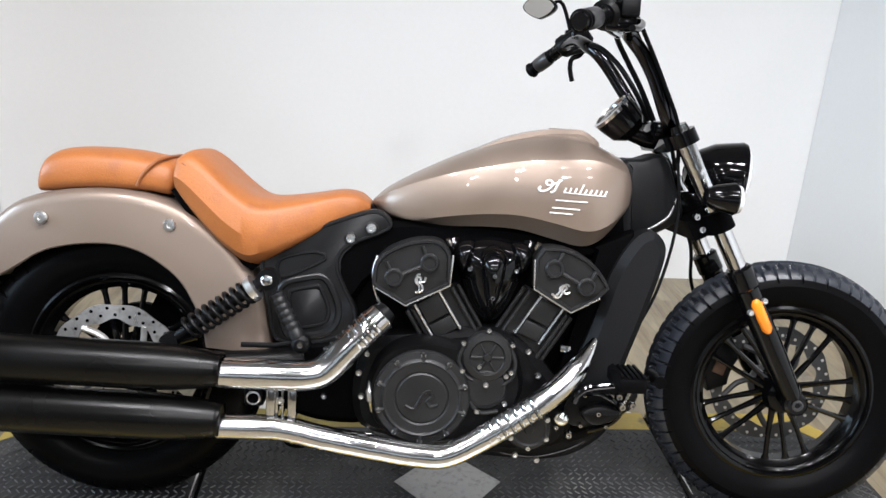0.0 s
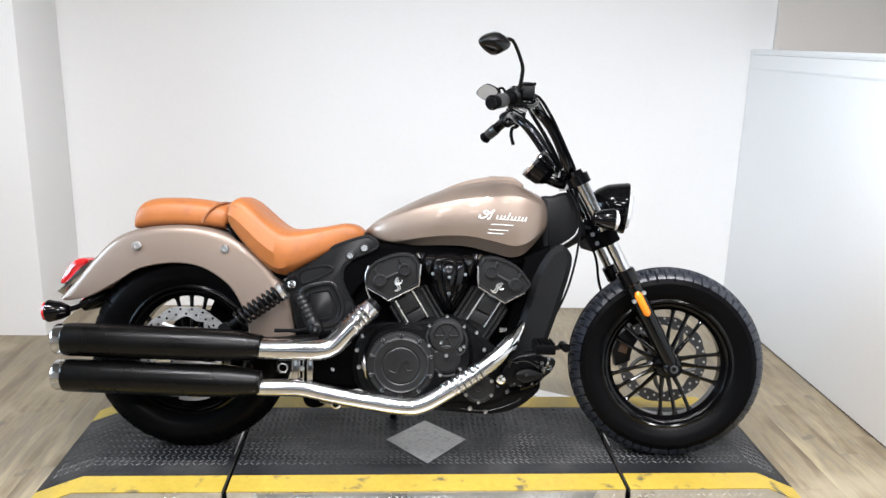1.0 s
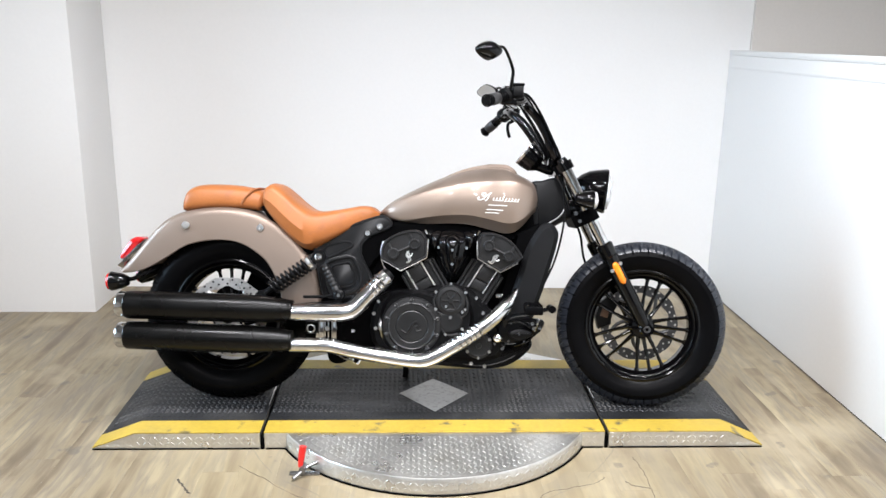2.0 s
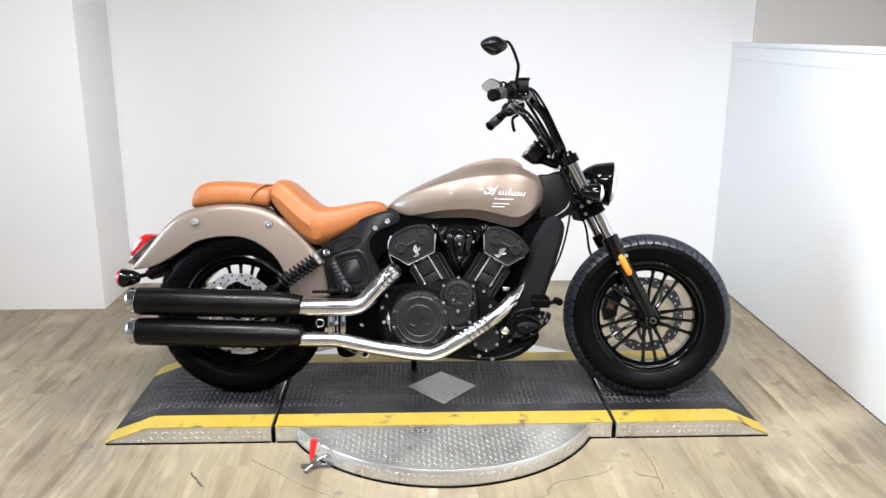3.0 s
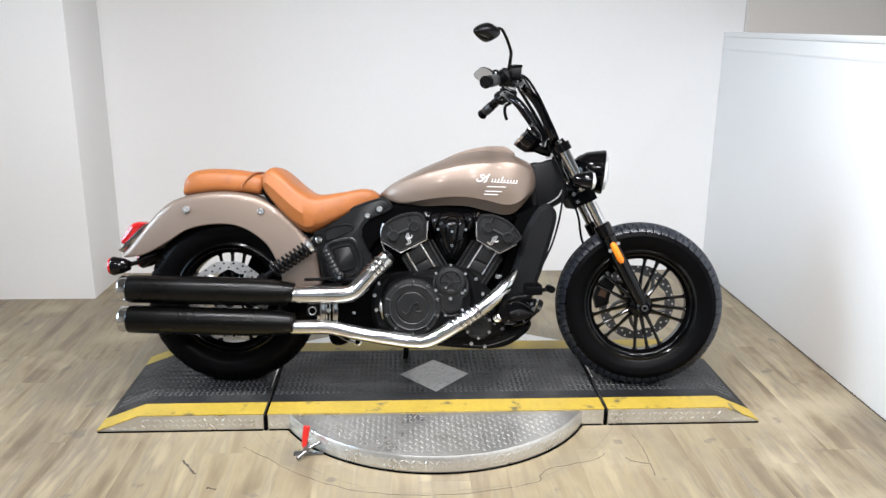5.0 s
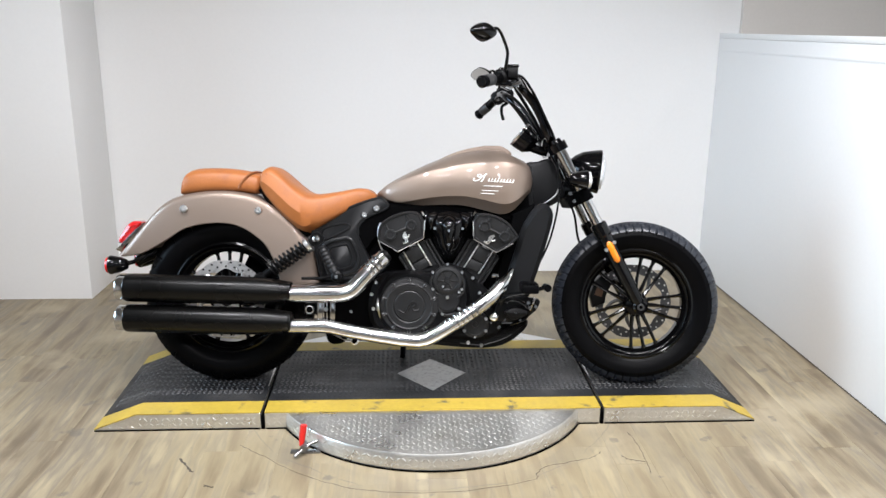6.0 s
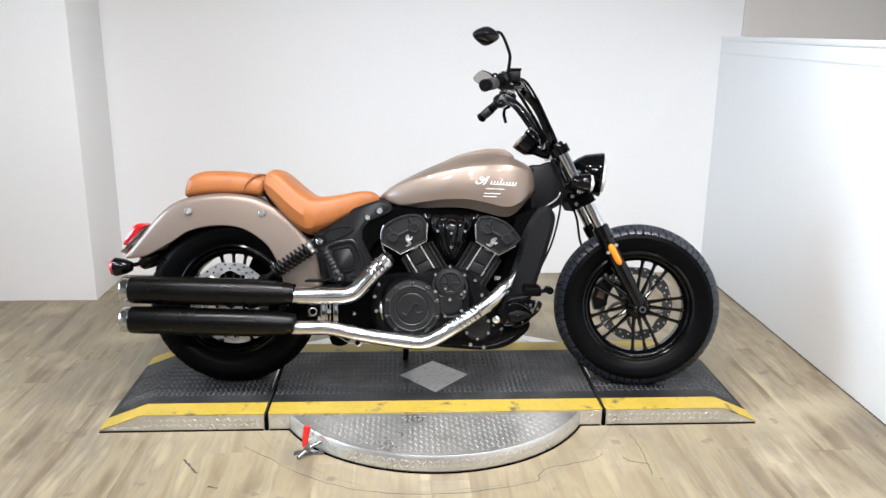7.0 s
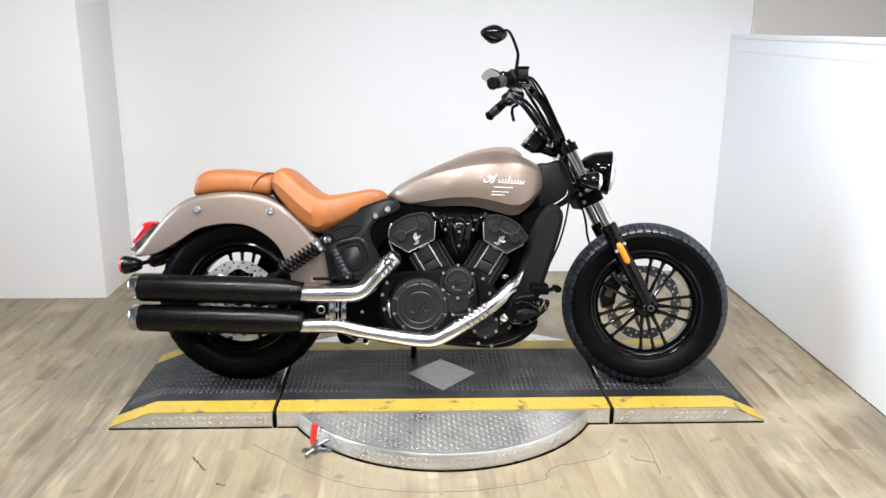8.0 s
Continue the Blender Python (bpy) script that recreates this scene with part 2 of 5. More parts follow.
LUG = surface("aluminium_lug", (0.72, 0.71, 0.68), 0.46, 0.9, 0.08, 9, 90, 0.05, 0.3, worn=((0.42, 0.41, 0.39), 0.53, 0.66, 3.5))
RED_GRIP = surface("red_vinyl_grip", (0.62, 0.02, 0.015), 0.35, 0, 0.1, 20, 90, 0.05)

# ---------------------------------------------------------------- mesh helpers
def finish(ob, angle=32):
    ob.data.shade_smooth()
    ob.data.set_sharp_from_angle(angle=radians(angle))
    return ob


def part(name, bm, material, parent=None, label=""):
    """Links a bmesh as one mesh object under a thing or a part."""
    bmesh.ops.recalc_face_normals(bm, faces=bm.faces[:])
    me = bpy.data.meshes.new(name)
    bm.to_mesh(me)
    bm.free()
    me.materials.append(material)
    ob = new(name, me)
    if parent is not None:
        ob.parent = parent
    if label:
        ob["label"] = label
    return finish(ob)


def curve_points(pts, k=6, closed=False):
    """A Catmull-Rom curve through points of any dimension."""
    p = [np.array(q, float) for q in pts]
    n, out = len(p), []
    for i in range(n if closed else n - 1):
        if closed:
            a, b, c, d = p[i - 1], p[i], p[(i + 1) % n], p[(i + 2) % n]
        else:
            a, b, c, d = p[max(i - 1, 0)], p[i], p[i + 1], p[min(i + 2, n - 1)]
        for j in range(k):
            u = j / k
            out.append(0.5 * (2 * b + (c - a) * u + (2 * a - 5 * b + 4 * c - d) * u * u + (3 * b - a - 3 * c + d) * u ** 3))
    if not closed:
        out.append(p[-1])
    return out


def resample(pts, n):
    p = np.array(pts, float)
    s = np.concatenate([[0], np.cumsum(np.linalg.norm(np.diff(p, axis=0), axis=1))])
    return [np.array([np.interp(u, s, p[:, k]) for k in range(p.shape[1])]) for u in np.linspace(0, s[-1], n)]


def loft(rings, cap=True, closed=True, bm=None):
    bm = bm or bmesh.new()
    rows = [[bm.verts.new(tuple(float(c) for c in v)) for v in r] for r in rings]
    n = len(rows[0])
    for a, b in zip(rows, rows[1:]):
        for i in range(n if closed else n - 1):
            j = (i + 1) % n
            bm.faces.new((a[i], a[j], b[j], b[i]))
    if cap and closed:
        bm.faces.new(rows[0])
        bm.faces.new(rows[-1])
    return bm


def tube(pts, r, n=12, cap=True, bm=None, closed=False):
    """A round bar along a line; r may be one radius or one a point."""
    p = [Vector([float(c) for c in q]) for q in pts]
    rr = [r] * len(p) if isinstance(r, (int, float)) else list(r)
    up, rings = None, []
    for i, q in enumerate(p):
        if closed:
            d = (p[(i + 1) % len(p)] - p[i - 1]).normalized()
        else:
            d = (p[min(i + 1, len(p) - 1)] - p[max(i - 1, 0)]).normalized()
        if up is None:
            up = d.orthogonal().normalized()
        up = (up - d * up.dot(d)).normalized()
        side = d.cross(up)
        rings.append([q + (up * math.cos(a) + side * math.sin(a)) * rr[i] for a in (2 * math.pi * k / n for k in range(n))])
    if closed:
        rings.append(rings[0])
    return loft(rings, cap and not closed, True, bm)


def lathe(profile, centre, axis=(0, 1, 0), n=48, cap=True, bm=None, closed=False):
    """A turned shape: profile of (radius, height along the axis)."""
    d = Vector(axis).normalized()
    u = d.orthogonal().normalized()
    if abs(d.y) > 0.9:
        u = Vector((1, 0, 0))
    v = d.cross(u)
    rings = []
    for r, h in (list(profile) + [profile[0]] if closed else profile):
        r = max(r, 1e-4)
        rings.append([Vector(centre) + d * h + (u * math.cos(a) + v * math.sin(a)) * r for a in (2 * math.pi * k / n for k in range(n))])
    return loft(rings, cap and not closed, True, bm)


def prism(outline, y0, y1, bevel=0.0, seg=2, bm=None):
    """A plate cut to an (x, z) outline, from y0 to y1, with rounded rims."""
    own = bmesh.new()
    a = [own.verts.new((x, y0, z)) for x, z in outline]
    b = [own.verts.new((x, y1, z)) for x, z in outline]
    f0, f1 = own.faces.new(a), own.faces.new(b[::-1])
    n = len(a)
    for i in range(n):
        own.faces.new((a[i], b[i], b[(i + 1) % n], a[(i + 1) % n]))
    if bevel:
        bmesh.ops.bevel(own, geom=list(set(f0.edges) | set(f1.edges)), offset=bevel, segments=seg, affect="EDGES", profile=0.5)
    return merged(bm, own)


def merged(bm, own):
    if bm is None:
        return own
    me = bpy.data.meshes.new("tmp")
    own.to_mesh(me)
    own.free()
    bm.from_mesh(me)
    bpy.data.meshes.remove(me)
    return bm


def block(x0, x1, y0, y1, z0, z1, bevel=0.0, seg=2, bm=None):
    own = bmesh.new()
    bmesh.ops.create_cube(own, size=1)
    for v in own.verts:
        v.co = Vector(((x0 + x1) / 2 + v.co.x * (x1 - x0), (y0 + y1) / 2 + v.co.y * (y1 - y0), (z0 + z1) / 2 + v.co.z * (z1 - z0)))
    if bevel:
        bmesh.ops.bevel(own, geom=own.edges[:], offset=bevel, segments=seg, affect="EDGES", profile=0.5)
    return merged(bm, own)


def offset_outline(out, d):
    """Moves a closed outline inwards by d."""
    p = [np.array(q, float) for q in out]
    n = len(p)
    area = sum(p[i][0] * p[(i + 1) % n][1] - p[(i + 1) % n][0] * p[i][1] for i in range(n))
    sign = 1 if area > 0 else -1
    res = []
    for i in range(n):
        t = p[(i + 1) % n] - p[i - 1]
        t = t / (np.linalg.norm(t) + 1e-9)
        res.append(p[i] + sign * d * np.array((-t[1], t[0])))
    return res


def pillow(outline, half, rnd, steps=9, width=None, crown=0.0):
    """A stuffed shape: an (x, z) outline, half its width in y, rims rounded by rnd; width(x, z) narrows it."""
    rings = []
    seq = [-1 + 2 * k / (2 * steps) for k in range(2 * steps + 1)]
    for s in seq:
        s = math.copysign(abs(s) ** 0.7, s)
        edge = max(0.0, abs(s) * half - (half - rnd)) / rnd
        inset = rnd * (1 - math.sqrt(max(0.0, 1 - min(1, edge) ** 2))) * 0.9 + crown * s * s
        o = offset_outline(outline, inset)
        rings.append([(x, s * half * (width(x, z) if width else 1), z) for x, z in o])
    return loft(rings)


def bolt(x, y, z, r=0.008, h=0.006, axis=(0, -1, 0), bm=None):
    return lathe([(r, -0.002), (r, h * 0.6), (r * 0.8, h), (r * 0.45, h), (r * 0.4, h * 0.5), (0.0005, h * 0.5)], (x, y, z), axis, 10, True, bm)

# ---------------------------------------------------------------- the bay
def setting(name, bm, material, label, category):
    return tagged(part(name, bm, material), label, category, "", "structure")


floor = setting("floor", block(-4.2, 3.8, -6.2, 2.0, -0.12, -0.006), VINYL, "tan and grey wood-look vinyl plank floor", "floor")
setting("wall_north", block(-4.2, 1.76, 1.62, 1.76, -0.1, 3.0), WALL_PAINT, "smooth white painted back wall of the photo bay", "wall")
setting("wall_return", block(-4.2, -1.735, 1.17, 1.618, -0.1, 3.0, 0.006), WALL_PAINT, "white painted wall that steps out into the bay", "wall")
low = setting("wall_east", block(1.652, 1.77, -4.0, 1.618, -0.1, 1.345, 0.004), WALL_PAINT, "white waist-high partition wall beside the bay", "wall")
part("cap", block(1.6505, 1.775, -4.01, 1.617, 1.345, 1.372, 0.003), WALL_PAINT, low, "white painted cap board")
part("floor_joint", block(1.6495, 1.6525, -4.0, 1.617, 0.0, 0.0045, 0.0005, 1), SUBFLOOR, low, "dark joint along the floor")
part("trim", block(1.6510, 1.6525, -4.0, 1.617, 1.276, 1.29, 0.001), WALL_PAINT, low)
setting("wall_aisle", block(1.762, 3.8, 1.60, 1.74, -0.1, 3.0), GREY_PAINT, "grey painted wall at the end of the aisle", "wall")
setting("wall_outer", block(3.8, 3.94, -6.2, 1.9, -0.1, 3.0), GREY_PAINT, "grey painted wall beyond the partition", "wall")
wall_west = bmesh.new()
for y0, y1, z0, z1 in ((-6.2, -2.4, -0.1, 3.0), (0.6, 1.9, -0.1, 3.0), (-2.4, 0.6, -0.1, 1.2), (-2.4, 0.6, 2.6, 3.0)):
    block(-4.34, -4.2, y0, y1, z0, z1, 0, 2, wall_west)
setting("wall_west", wall_west, WALL_PAINT, "unseen white painted side wall with an opening for the added window", "wall")
# out of view; its dim colour stands for the unlit upper room
setting("ceiling", block(-4.34, 3.94, -6.34, 1.9, 3.0, 3.1), CEIL_PAINT, "unseen ceiling, coloured dim to darken reflections", "ceiling")
wall_south = bmesh.new()
for b in ((-4.2, -3.3, 0, 3), (3.3, 3.8, 0, 3), (-3.3, 3.3, -0.1, 1.0), (-3.3, 3.3, 2.5, 3.0)):
    block(b[0], b[1], -6.34, -6.2, b[2] - (0.1 if b[2] == 0 else 0), b[3], 0, 2, wall_south)
setting("wall_south", wall_south, SHOP_PAINT, "unseen wall with a wide shop window, coloured dim for reflections", "wall")
win = bmesh.new()
for wx in (-3.3, -1.1, 1.1, 3.24):
    block(wx, wx + 0.06, -6.3, -6.24, 1.0, 2.5, 0.004, 2, win)
setting("window_1", win, STEEL, "wide shop window with slim metal mullions", "window")
win = bmesh.new()
for wy in (-2.4, -0.93, 0.54):
    block(-4.3, -4.24, wy, wy + 0.06, 1.2, 2.6, 0.004, 2, win)
setting("window_2", win, STEEL, "unseen side window added round the cool lamp, with slim metal mullions", "window")


# ---------------------------------------------------------------- turntable and platform
def tread_lugs(points, length, width, height, tilt=45.0):
    """Raised bars of tread plate, alternately turned; points of (origin, e1, e2, normal)."""
    verts, faces = [], []
    for k, (o, e1, e2, nn) in enumerate(points):
        a = radians(tilt if k % 2 else -tilt)
        c, s = math.cos(a), math.sin(a)
        u, v = e1 * c + e2 * s, e2 * c - e1 * s
        b = len(verts)
        for du, dv, dh in ((-1, 0, 0), (-0.45, -1, 0), (0.45, -1, 0), (1, 0, 0), (0.45, 1, 0), (-0.45, 1, 0), (-0.6, 0, 1), (0.6, 0, 1)):
            verts.append(tuple(o + u * (du * length / 2) + v * (dv * width / 2) + nn * (dh * height - 0.0004)))
        faces += [(b, b + 1, b + 6), (b + 1, b + 2, b + 7, b + 6), (b + 2, b + 3, b + 7), (b + 3, b + 4, b + 7), (b + 4, b + 5, b + 6, b + 7), (b + 5, b, b + 6)]
    me = bpy.data.meshes.new("tread")
    me.from_pydata(verts, [], faces)
    return me


def add_tread(points, material, parent, length=0.026, width=0.0075, height=0.0022):
    me = tread_lugs(points, length, width, height)
    me.materials.append(material)
    ob = new("tread", me)
    ob.parent = parent
    tagged(ob, "", "", "", "stuff")
    return finish(ob, 60)


X, Y, Z = Vector((1, 0, 0)), Vector((0, 1, 0)), Vector((0, 0, 1))
TX, TY, TR, TH = -0.010, -0.004, 0.598, 0.060       # turntable
turn = part("turntable", lathe([(TR, 0.0), (TR + 0.003, 0.004), (TR + 0.001, 0.052), (TR - 0.004, TH), (0.02, TH)], (TX, TY, 0), (0, 0, 1), 160), PLATE)
tagged(turn, "round aluminium tread-plate turntable set on the floor", "turntable")


def checker(cells):
    """Orders cells so that neighbours lean opposite ways."""
    even, odd = [c[:4] for c in cells if c[4] == 0], [c[:4] for c in cells if c[4] == 1]
    out = []
    for a, b in zip(even, odd):
        out += [a, b]
    return out


def grid_cells(origin, e1, e2, nn, n1, n2, step, keep=None):
    cells = []
    for i in range(n1):
        for j in range(n2):
            o = origin + e1 * ((i + 0.5) * step) + e2 * ((j + 0.5) * step)
            if keep is None or keep(o):
                cells.append((o, e1, e2, nn, (i + j) % 2))
    return checker(cells)


on_disc = lambda o: math.hypot(o.x - TX, o.y - TY) < TR - 0.018 and (o.y < -0.305 or o.y > 0.38)
add_tread(grid_cells(Vector((TX - 0.62, TY - 0.62, TH)), X, Y, Z, 68, 68, 0.0184, on_disc), LUG, turn, 0.0190, 0.0040, 0.0012)
rim = []
for k in range(190):
    for lvl in (0, 1):
        a = 2 * math.pi * k / 190
        rn = Vector((math.cos(a), math.sin(a), 0))
        rim.append((Vector((TX, TY, 0.019 + 0.020 * lvl)) + rn * (TR + 0.002), Vector((-rn.y, rn.x, 0)), Z, rn, (k + lvl) % 2))
add_tread(checker(rim), LUG, turn, 0.0195, 0.0044, 0.0014)
rear_pts = [(-0.60, 0.375), (0.582, 0.375), (0.40, 0.478), (0.30, 0.535), (-0.30, 0.535), (-0.42, 0.478)]
part("rear_plate", loft([[(x, y, z) for x, y in rear_pts] for z in (0.046, 0.0575)]), CLEAN_PLATE, turn, "smooth bright plate behind the deck")
# thin black ring for the dark line along the turntable's foot
part("floor_ring", lathe([(TR - 0.02, 0.0), (TR + 0.0075, 0.0), (TR + 0.0075, 0.005), (TR - 0.02, 0.005)], (TX, TY, 0.0), (0, 0, 1), 160, False, None, True), MATTE, turn, "thin black ring under the turntable")

Y0, Y1, DECKZ = -0.292, 0.368, 0.061                # platform's front and back edge, height
BAND = 0.092


def platform_section(name, x0, x1, label, ramp=0):
    """One plate of the stand: a box with a tapered ramp at its outer end, tread coating, painted edges and bare sides."""
    lx = x0 if ramp >= 0 else -1.062
    rx = x1 if ramp <= 0 else 1.047
    prof = [(lx, DECKZ), (rx, DECKZ)]
    if ramp > 0:
        prof += [(x1 - 0.004, 0.006), (x1, 0.0)]
    else:
        prof += [(x1, 0.0)]
    if ramp < 0:
        prof += [(x0, 0.0), (x0 + 0.004, 0.006)]
    else:
        prof += [(x0, 0.0)]
    root = tagged(part(name, prism(prof, Y0, Y1, 0.0015, 1), PLATE), label, "platform", "plates of the motorcycle stand")

    def surface_z(x):
        if ramp < 0 and x < lx:
            return 0.004 + (DECKZ - 0.004) * (x - x0) / (lx - x0)
        if ramp > 0 and x > rx:
            return 0.004 + (DECKZ - 0.004) * (x1 - x) / (x1 - rx)
        return DECKZ

    xs = sorted({x0 + 0.003, lx, rx, x1 - 0.003})

    def sheet(ya, yb, lift):
        own = bmesh.new()
        top = [[own.verts.new((x, y, surface_z(x) + lift)) for y in (ya, yb)] for x in xs]
        bot = [[own.verts.new((x, y, surface_z(x) + 0.0005)) for y in (ya, yb)] for x in xs]
        for rows in (top, bot):
            for a, b in zip(rows, rows[1:]):
                own.faces.new((a[0], b[0], b[1], a[1]))
        for k in (0, 1):
            for i in range(len(xs) - 1):
                own.faces.new((top[i][k], top[i + 1][k], bot[i + 1][k], bot[i][k]))
        for i in (0, -1):
            own.faces.new((top[i][0], top[i][1], bot[i][1], bot[i][0]))
        return own

    deck = part("deck", sheet(Y0 + BAND + 0.001, Y1 - BAND - 0.001, 0.003), DECK, root, "black coated tread plate")
    part("edge_stripe", sheet(Y0 - 0.0006, Y0 + BAND, 0.0035), YELLOW, root, "yellow painted safety stripe")
    part("edge_stripe", sheet(Y1 - BAND, Y1 - 0.001, 0.0035), YELLOW, root, "yellow painted safety stripe")
    pitch = 0.0192
    off_diamond = lambda o: abs(o.x + 0.006) / 0.142 + abs(o.y - 0.019) / 0.156 > 1.0
    cells = grid_cells(Vector((lx, Y0 + BAND + 0.004, DECKZ + 0.003)), X, Y, Z, int((rx - lx) / pitch), int((Y1 - Y0 - 2 * BAND) / pitch), pitch, off_diamond)
    if ramp:
        xa, xb = (lx, x0 + 0.012) if ramp < 0 else (rx, x1 - 0.012)
        e1 = Vector((xb - xa, 0, surface_z(xb) - surface_z(xa)))
        run, e1 = e1.length, e1.normalized()
        nn = e1.cross(Y) * (1 if e1.x > 0 else -1)
        cells += grid_cells(Vector((xa, Y0 + BAND + 0.004, DECKZ + 0.003)), e1, Y, nn if nn.z > 0 else -nn, int(run / pitch), int((Y1 - Y0 - 2 * BAND) / pitch), pitch)
    # lugs next to the front stripe are lower and in the deck's colour
    near_stripe = lambda c: c[0].y < Y0 + BAND + 0.06
    add_tread([c for c in cells if not near_stripe(c)], DECK_LUG, deck, 0.0205, 0.0052, 0.0026)
    add_tread([c for c in cells if near_stripe(c)], DECK, deck, 0.0195, 0.0048, 0.0013)
    side = grid_cells(Vector((lx + 0.002, Y0, 0.0115)), X, Z, -Y, int((rx - lx) / 0.0202), 2, 0.0200)
    if ramp:
        for k in range(5):
            xx = (lx - 0.014 - k * 0.0200) if ramp < 0 else (rx + 0.014 + k * 0.0200)
            if surface_z(xx) > 0.024:
                side.append((Vector((xx, Y0, 0.013)), X, Z, -Y))
    add_tread(side, LUG, root, 0.0195, 0.0044, 0.0014)
    # thin black strip for the dark line along the plate's foot
    part("foot_strip", block(x0 + 0.004, x1 - 0.004, Y0 - 0.004, Y0 + 0.02, 0.0, 0.0045, 0.001, 1), MATTE, root)
    return root


ramp_a = platform_section("stand_ramp", -1.214, -0.6265, "ramp plate of a black and yellow motorcycle stand", -1)
mid = platform_section("stand_plate", -0.6125, 0.5975, "middle plate of a black and yellow motorcycle stand")
ramp_b = platform_section("stand_ramp", 0.6115, 1.178, "ramp plate of a black and yellow motorcycle stand", 1)
# tapered bright strips beside the two joints
for owner, ex, ya, yb in ((ramp_a, -0.6305, -0.07, 0.26), (ramp_b, 0.6155, -0.02, 0.27)):
    part("bright_edge", loft([[(ex - 0.0028, (ya + yb) / 2, z), (ex - 0.001, ya, z), (ex + 0.001, ya, z), (ex + 0.0034, (ya + yb) / 2, z), (ex + 0.003, yb, z), (ex - 0.003, yb, z)] for z in (DECKZ + 0.001, DECKZ + 0.0044)]), CLEAN_PLATE, owner, "thin bright strip along the plate joint")
# dark blocks added in the joints, where there is only shade
for jx in (-0.6195, 0.6045):
    part("gap_shade_fill", block(jx - 0.006, jx + 0.006, Y0 - 0.003, Y1, 0.0, 0.05, 0.001, 1), MATTE, mid, "dark filler for the shade in the plate joint")
d = bmesh.new()
loft([[(-0.141, 0.028, DECKZ + 0.001), (-0.006, -0.132, DECKZ + 0.001), (0.129, 0.028, DECKZ + 0.001), (-0.006, 0.168, DECKZ + 0.001)],
      [(-0.141, 0.028, DECKZ + 0.0042), (-0.006, -0.132, DECKZ + 0.0042), (0.129, 0.028, DECKZ + 0.0042), (-0.006, 0.168, DECKZ + 0.0042)]], True, True, d)
part("diamond", d, BARE, mid, "bare aluminium diamond in the black deck")

# turntable lock with a red handle
lock = tagged(part("turntable_lock", block(-0.50, -0.40, -0.475, -0.455, 0.0, 0.008, 0.002), DISC), "steel toggle lock with a red handle at the turntable rim", "lock")
part("arm", tube([(-0.482, -0.512, 0.012), (-0.44, -0.465, 0.028), (-0.405, -0.44, 0.034)], 0.006, 8), DISC, lock)
part("pivot", lathe([(0.012, -0.02), (0.012, 0.02)], (-0.455, -0.47, 0.026), (0, 1, 0), 14), DISC, lock)
part("handle", tube([(-0.463, -0.47, 0.03), (-0.46, -0.462, 0.06), (-0.454, -0.455, 0.098)], [0.008, 0.011, 0.012], 12), RED_GRIP, lock, "red vinyl handle")

# ---------------------------------------------------------------- the motorcycle
bike = new("motorcycle")
bike.matrix_world = pose(0, -0.024, DECKZ + 0.001, -11.6, 0, -3.1) @ Matrix.Diagonal((0.9928, 0.9928, 0.985, 1))
tagged(bike, "bronze and black cruiser motorcycle with tan leather seats on a stand", "motorcycle")
RX, RZ, FX, FZ = -0.790, 0.325, 0.783, 0.3140        # axles


def tyre_mesh(cx, cz, radius, half, rim, grooves, n):
    """A tyre with rounded shoulders and slanted tread grooves cut into the crown."""
    prof = []
    prof += [(rim, -half * 0.62), (rim + 0.012, -half * 0.80), (rim + 0.035, -half * 0.96), (rim + 0.058, -half)]
    for k in range(21):
        a = -1 + 2 * k / 20
        y = half * 0.985 * math.sin(a * 1.35) / math.sin(1.35)
        drop = 0.052 * (1 - math.cos(a * 1.25)) / (1 - math.cos(1.25))
        prof.append((radius - drop, y))
    prof += [(rim + 0.058, half), (rim + 0.035, half * 0.96), (rim + 0.012, half * 0.80), (rim, half * 0.62)]
    rings = []
    for r, y in prof:
        ring = []
        for k in range(n):
            a, rr = 2 * math.pi * k / n, r
            if r > radius - 0.05 and abs(y) < half * 0.94:
                s = 1 if y > 0 else -1
                v = abs(y) / half
                ph = (k / n * grooves + s * 0.25 + (v * 0.35 if v > 0.58 else 0.42 + v * 0.9)) % 1.0
                cut = ph < 0.13 and 0.16 < v < (0.94 if int(k / n * grooves) % 2 else 0.82)
                cut |= 0.5 < v < 0.58 and ph < 0.5
                cut |= abs(v - 0.12) < 0.045
                if cut:
                    rr = r - 0.0065
            ring.append((cx + rr * math.cos(a), y, cz + rr * math.sin(a)))
        rings.append(ring)
    return loft(rings, False)


def spoke_mesh(cx, cz, a, r0, r1, y, fan=0.0):
    c, s = math.cos(a), math.sin(a)
    pts = [(cx + r * math.cos(a + f), yy, cz + r * math.sin(a + f)) for r, yy, f in ((r0, y * 1.7, fan), ((r0 + r1) / 2, y * 1.25, fan * 0.25), (r1 - 0.012, y, 0), (r1 + 0.004, y, 0))]
    rings = []
    for (px, py, pz), w in zip(pts, (0.0095, 0.006, 0.0068, 0.0135)):
        t = Vector((-s, 0, c))
        rings.append([Vector((px, py, pz)) + t * (w * math.cos(q)) + Vector((0, 0.009 * math.sin(q), 0)) for q in (2 * math.pi * k / 8 for k in range(8))])
    return loft(rings)


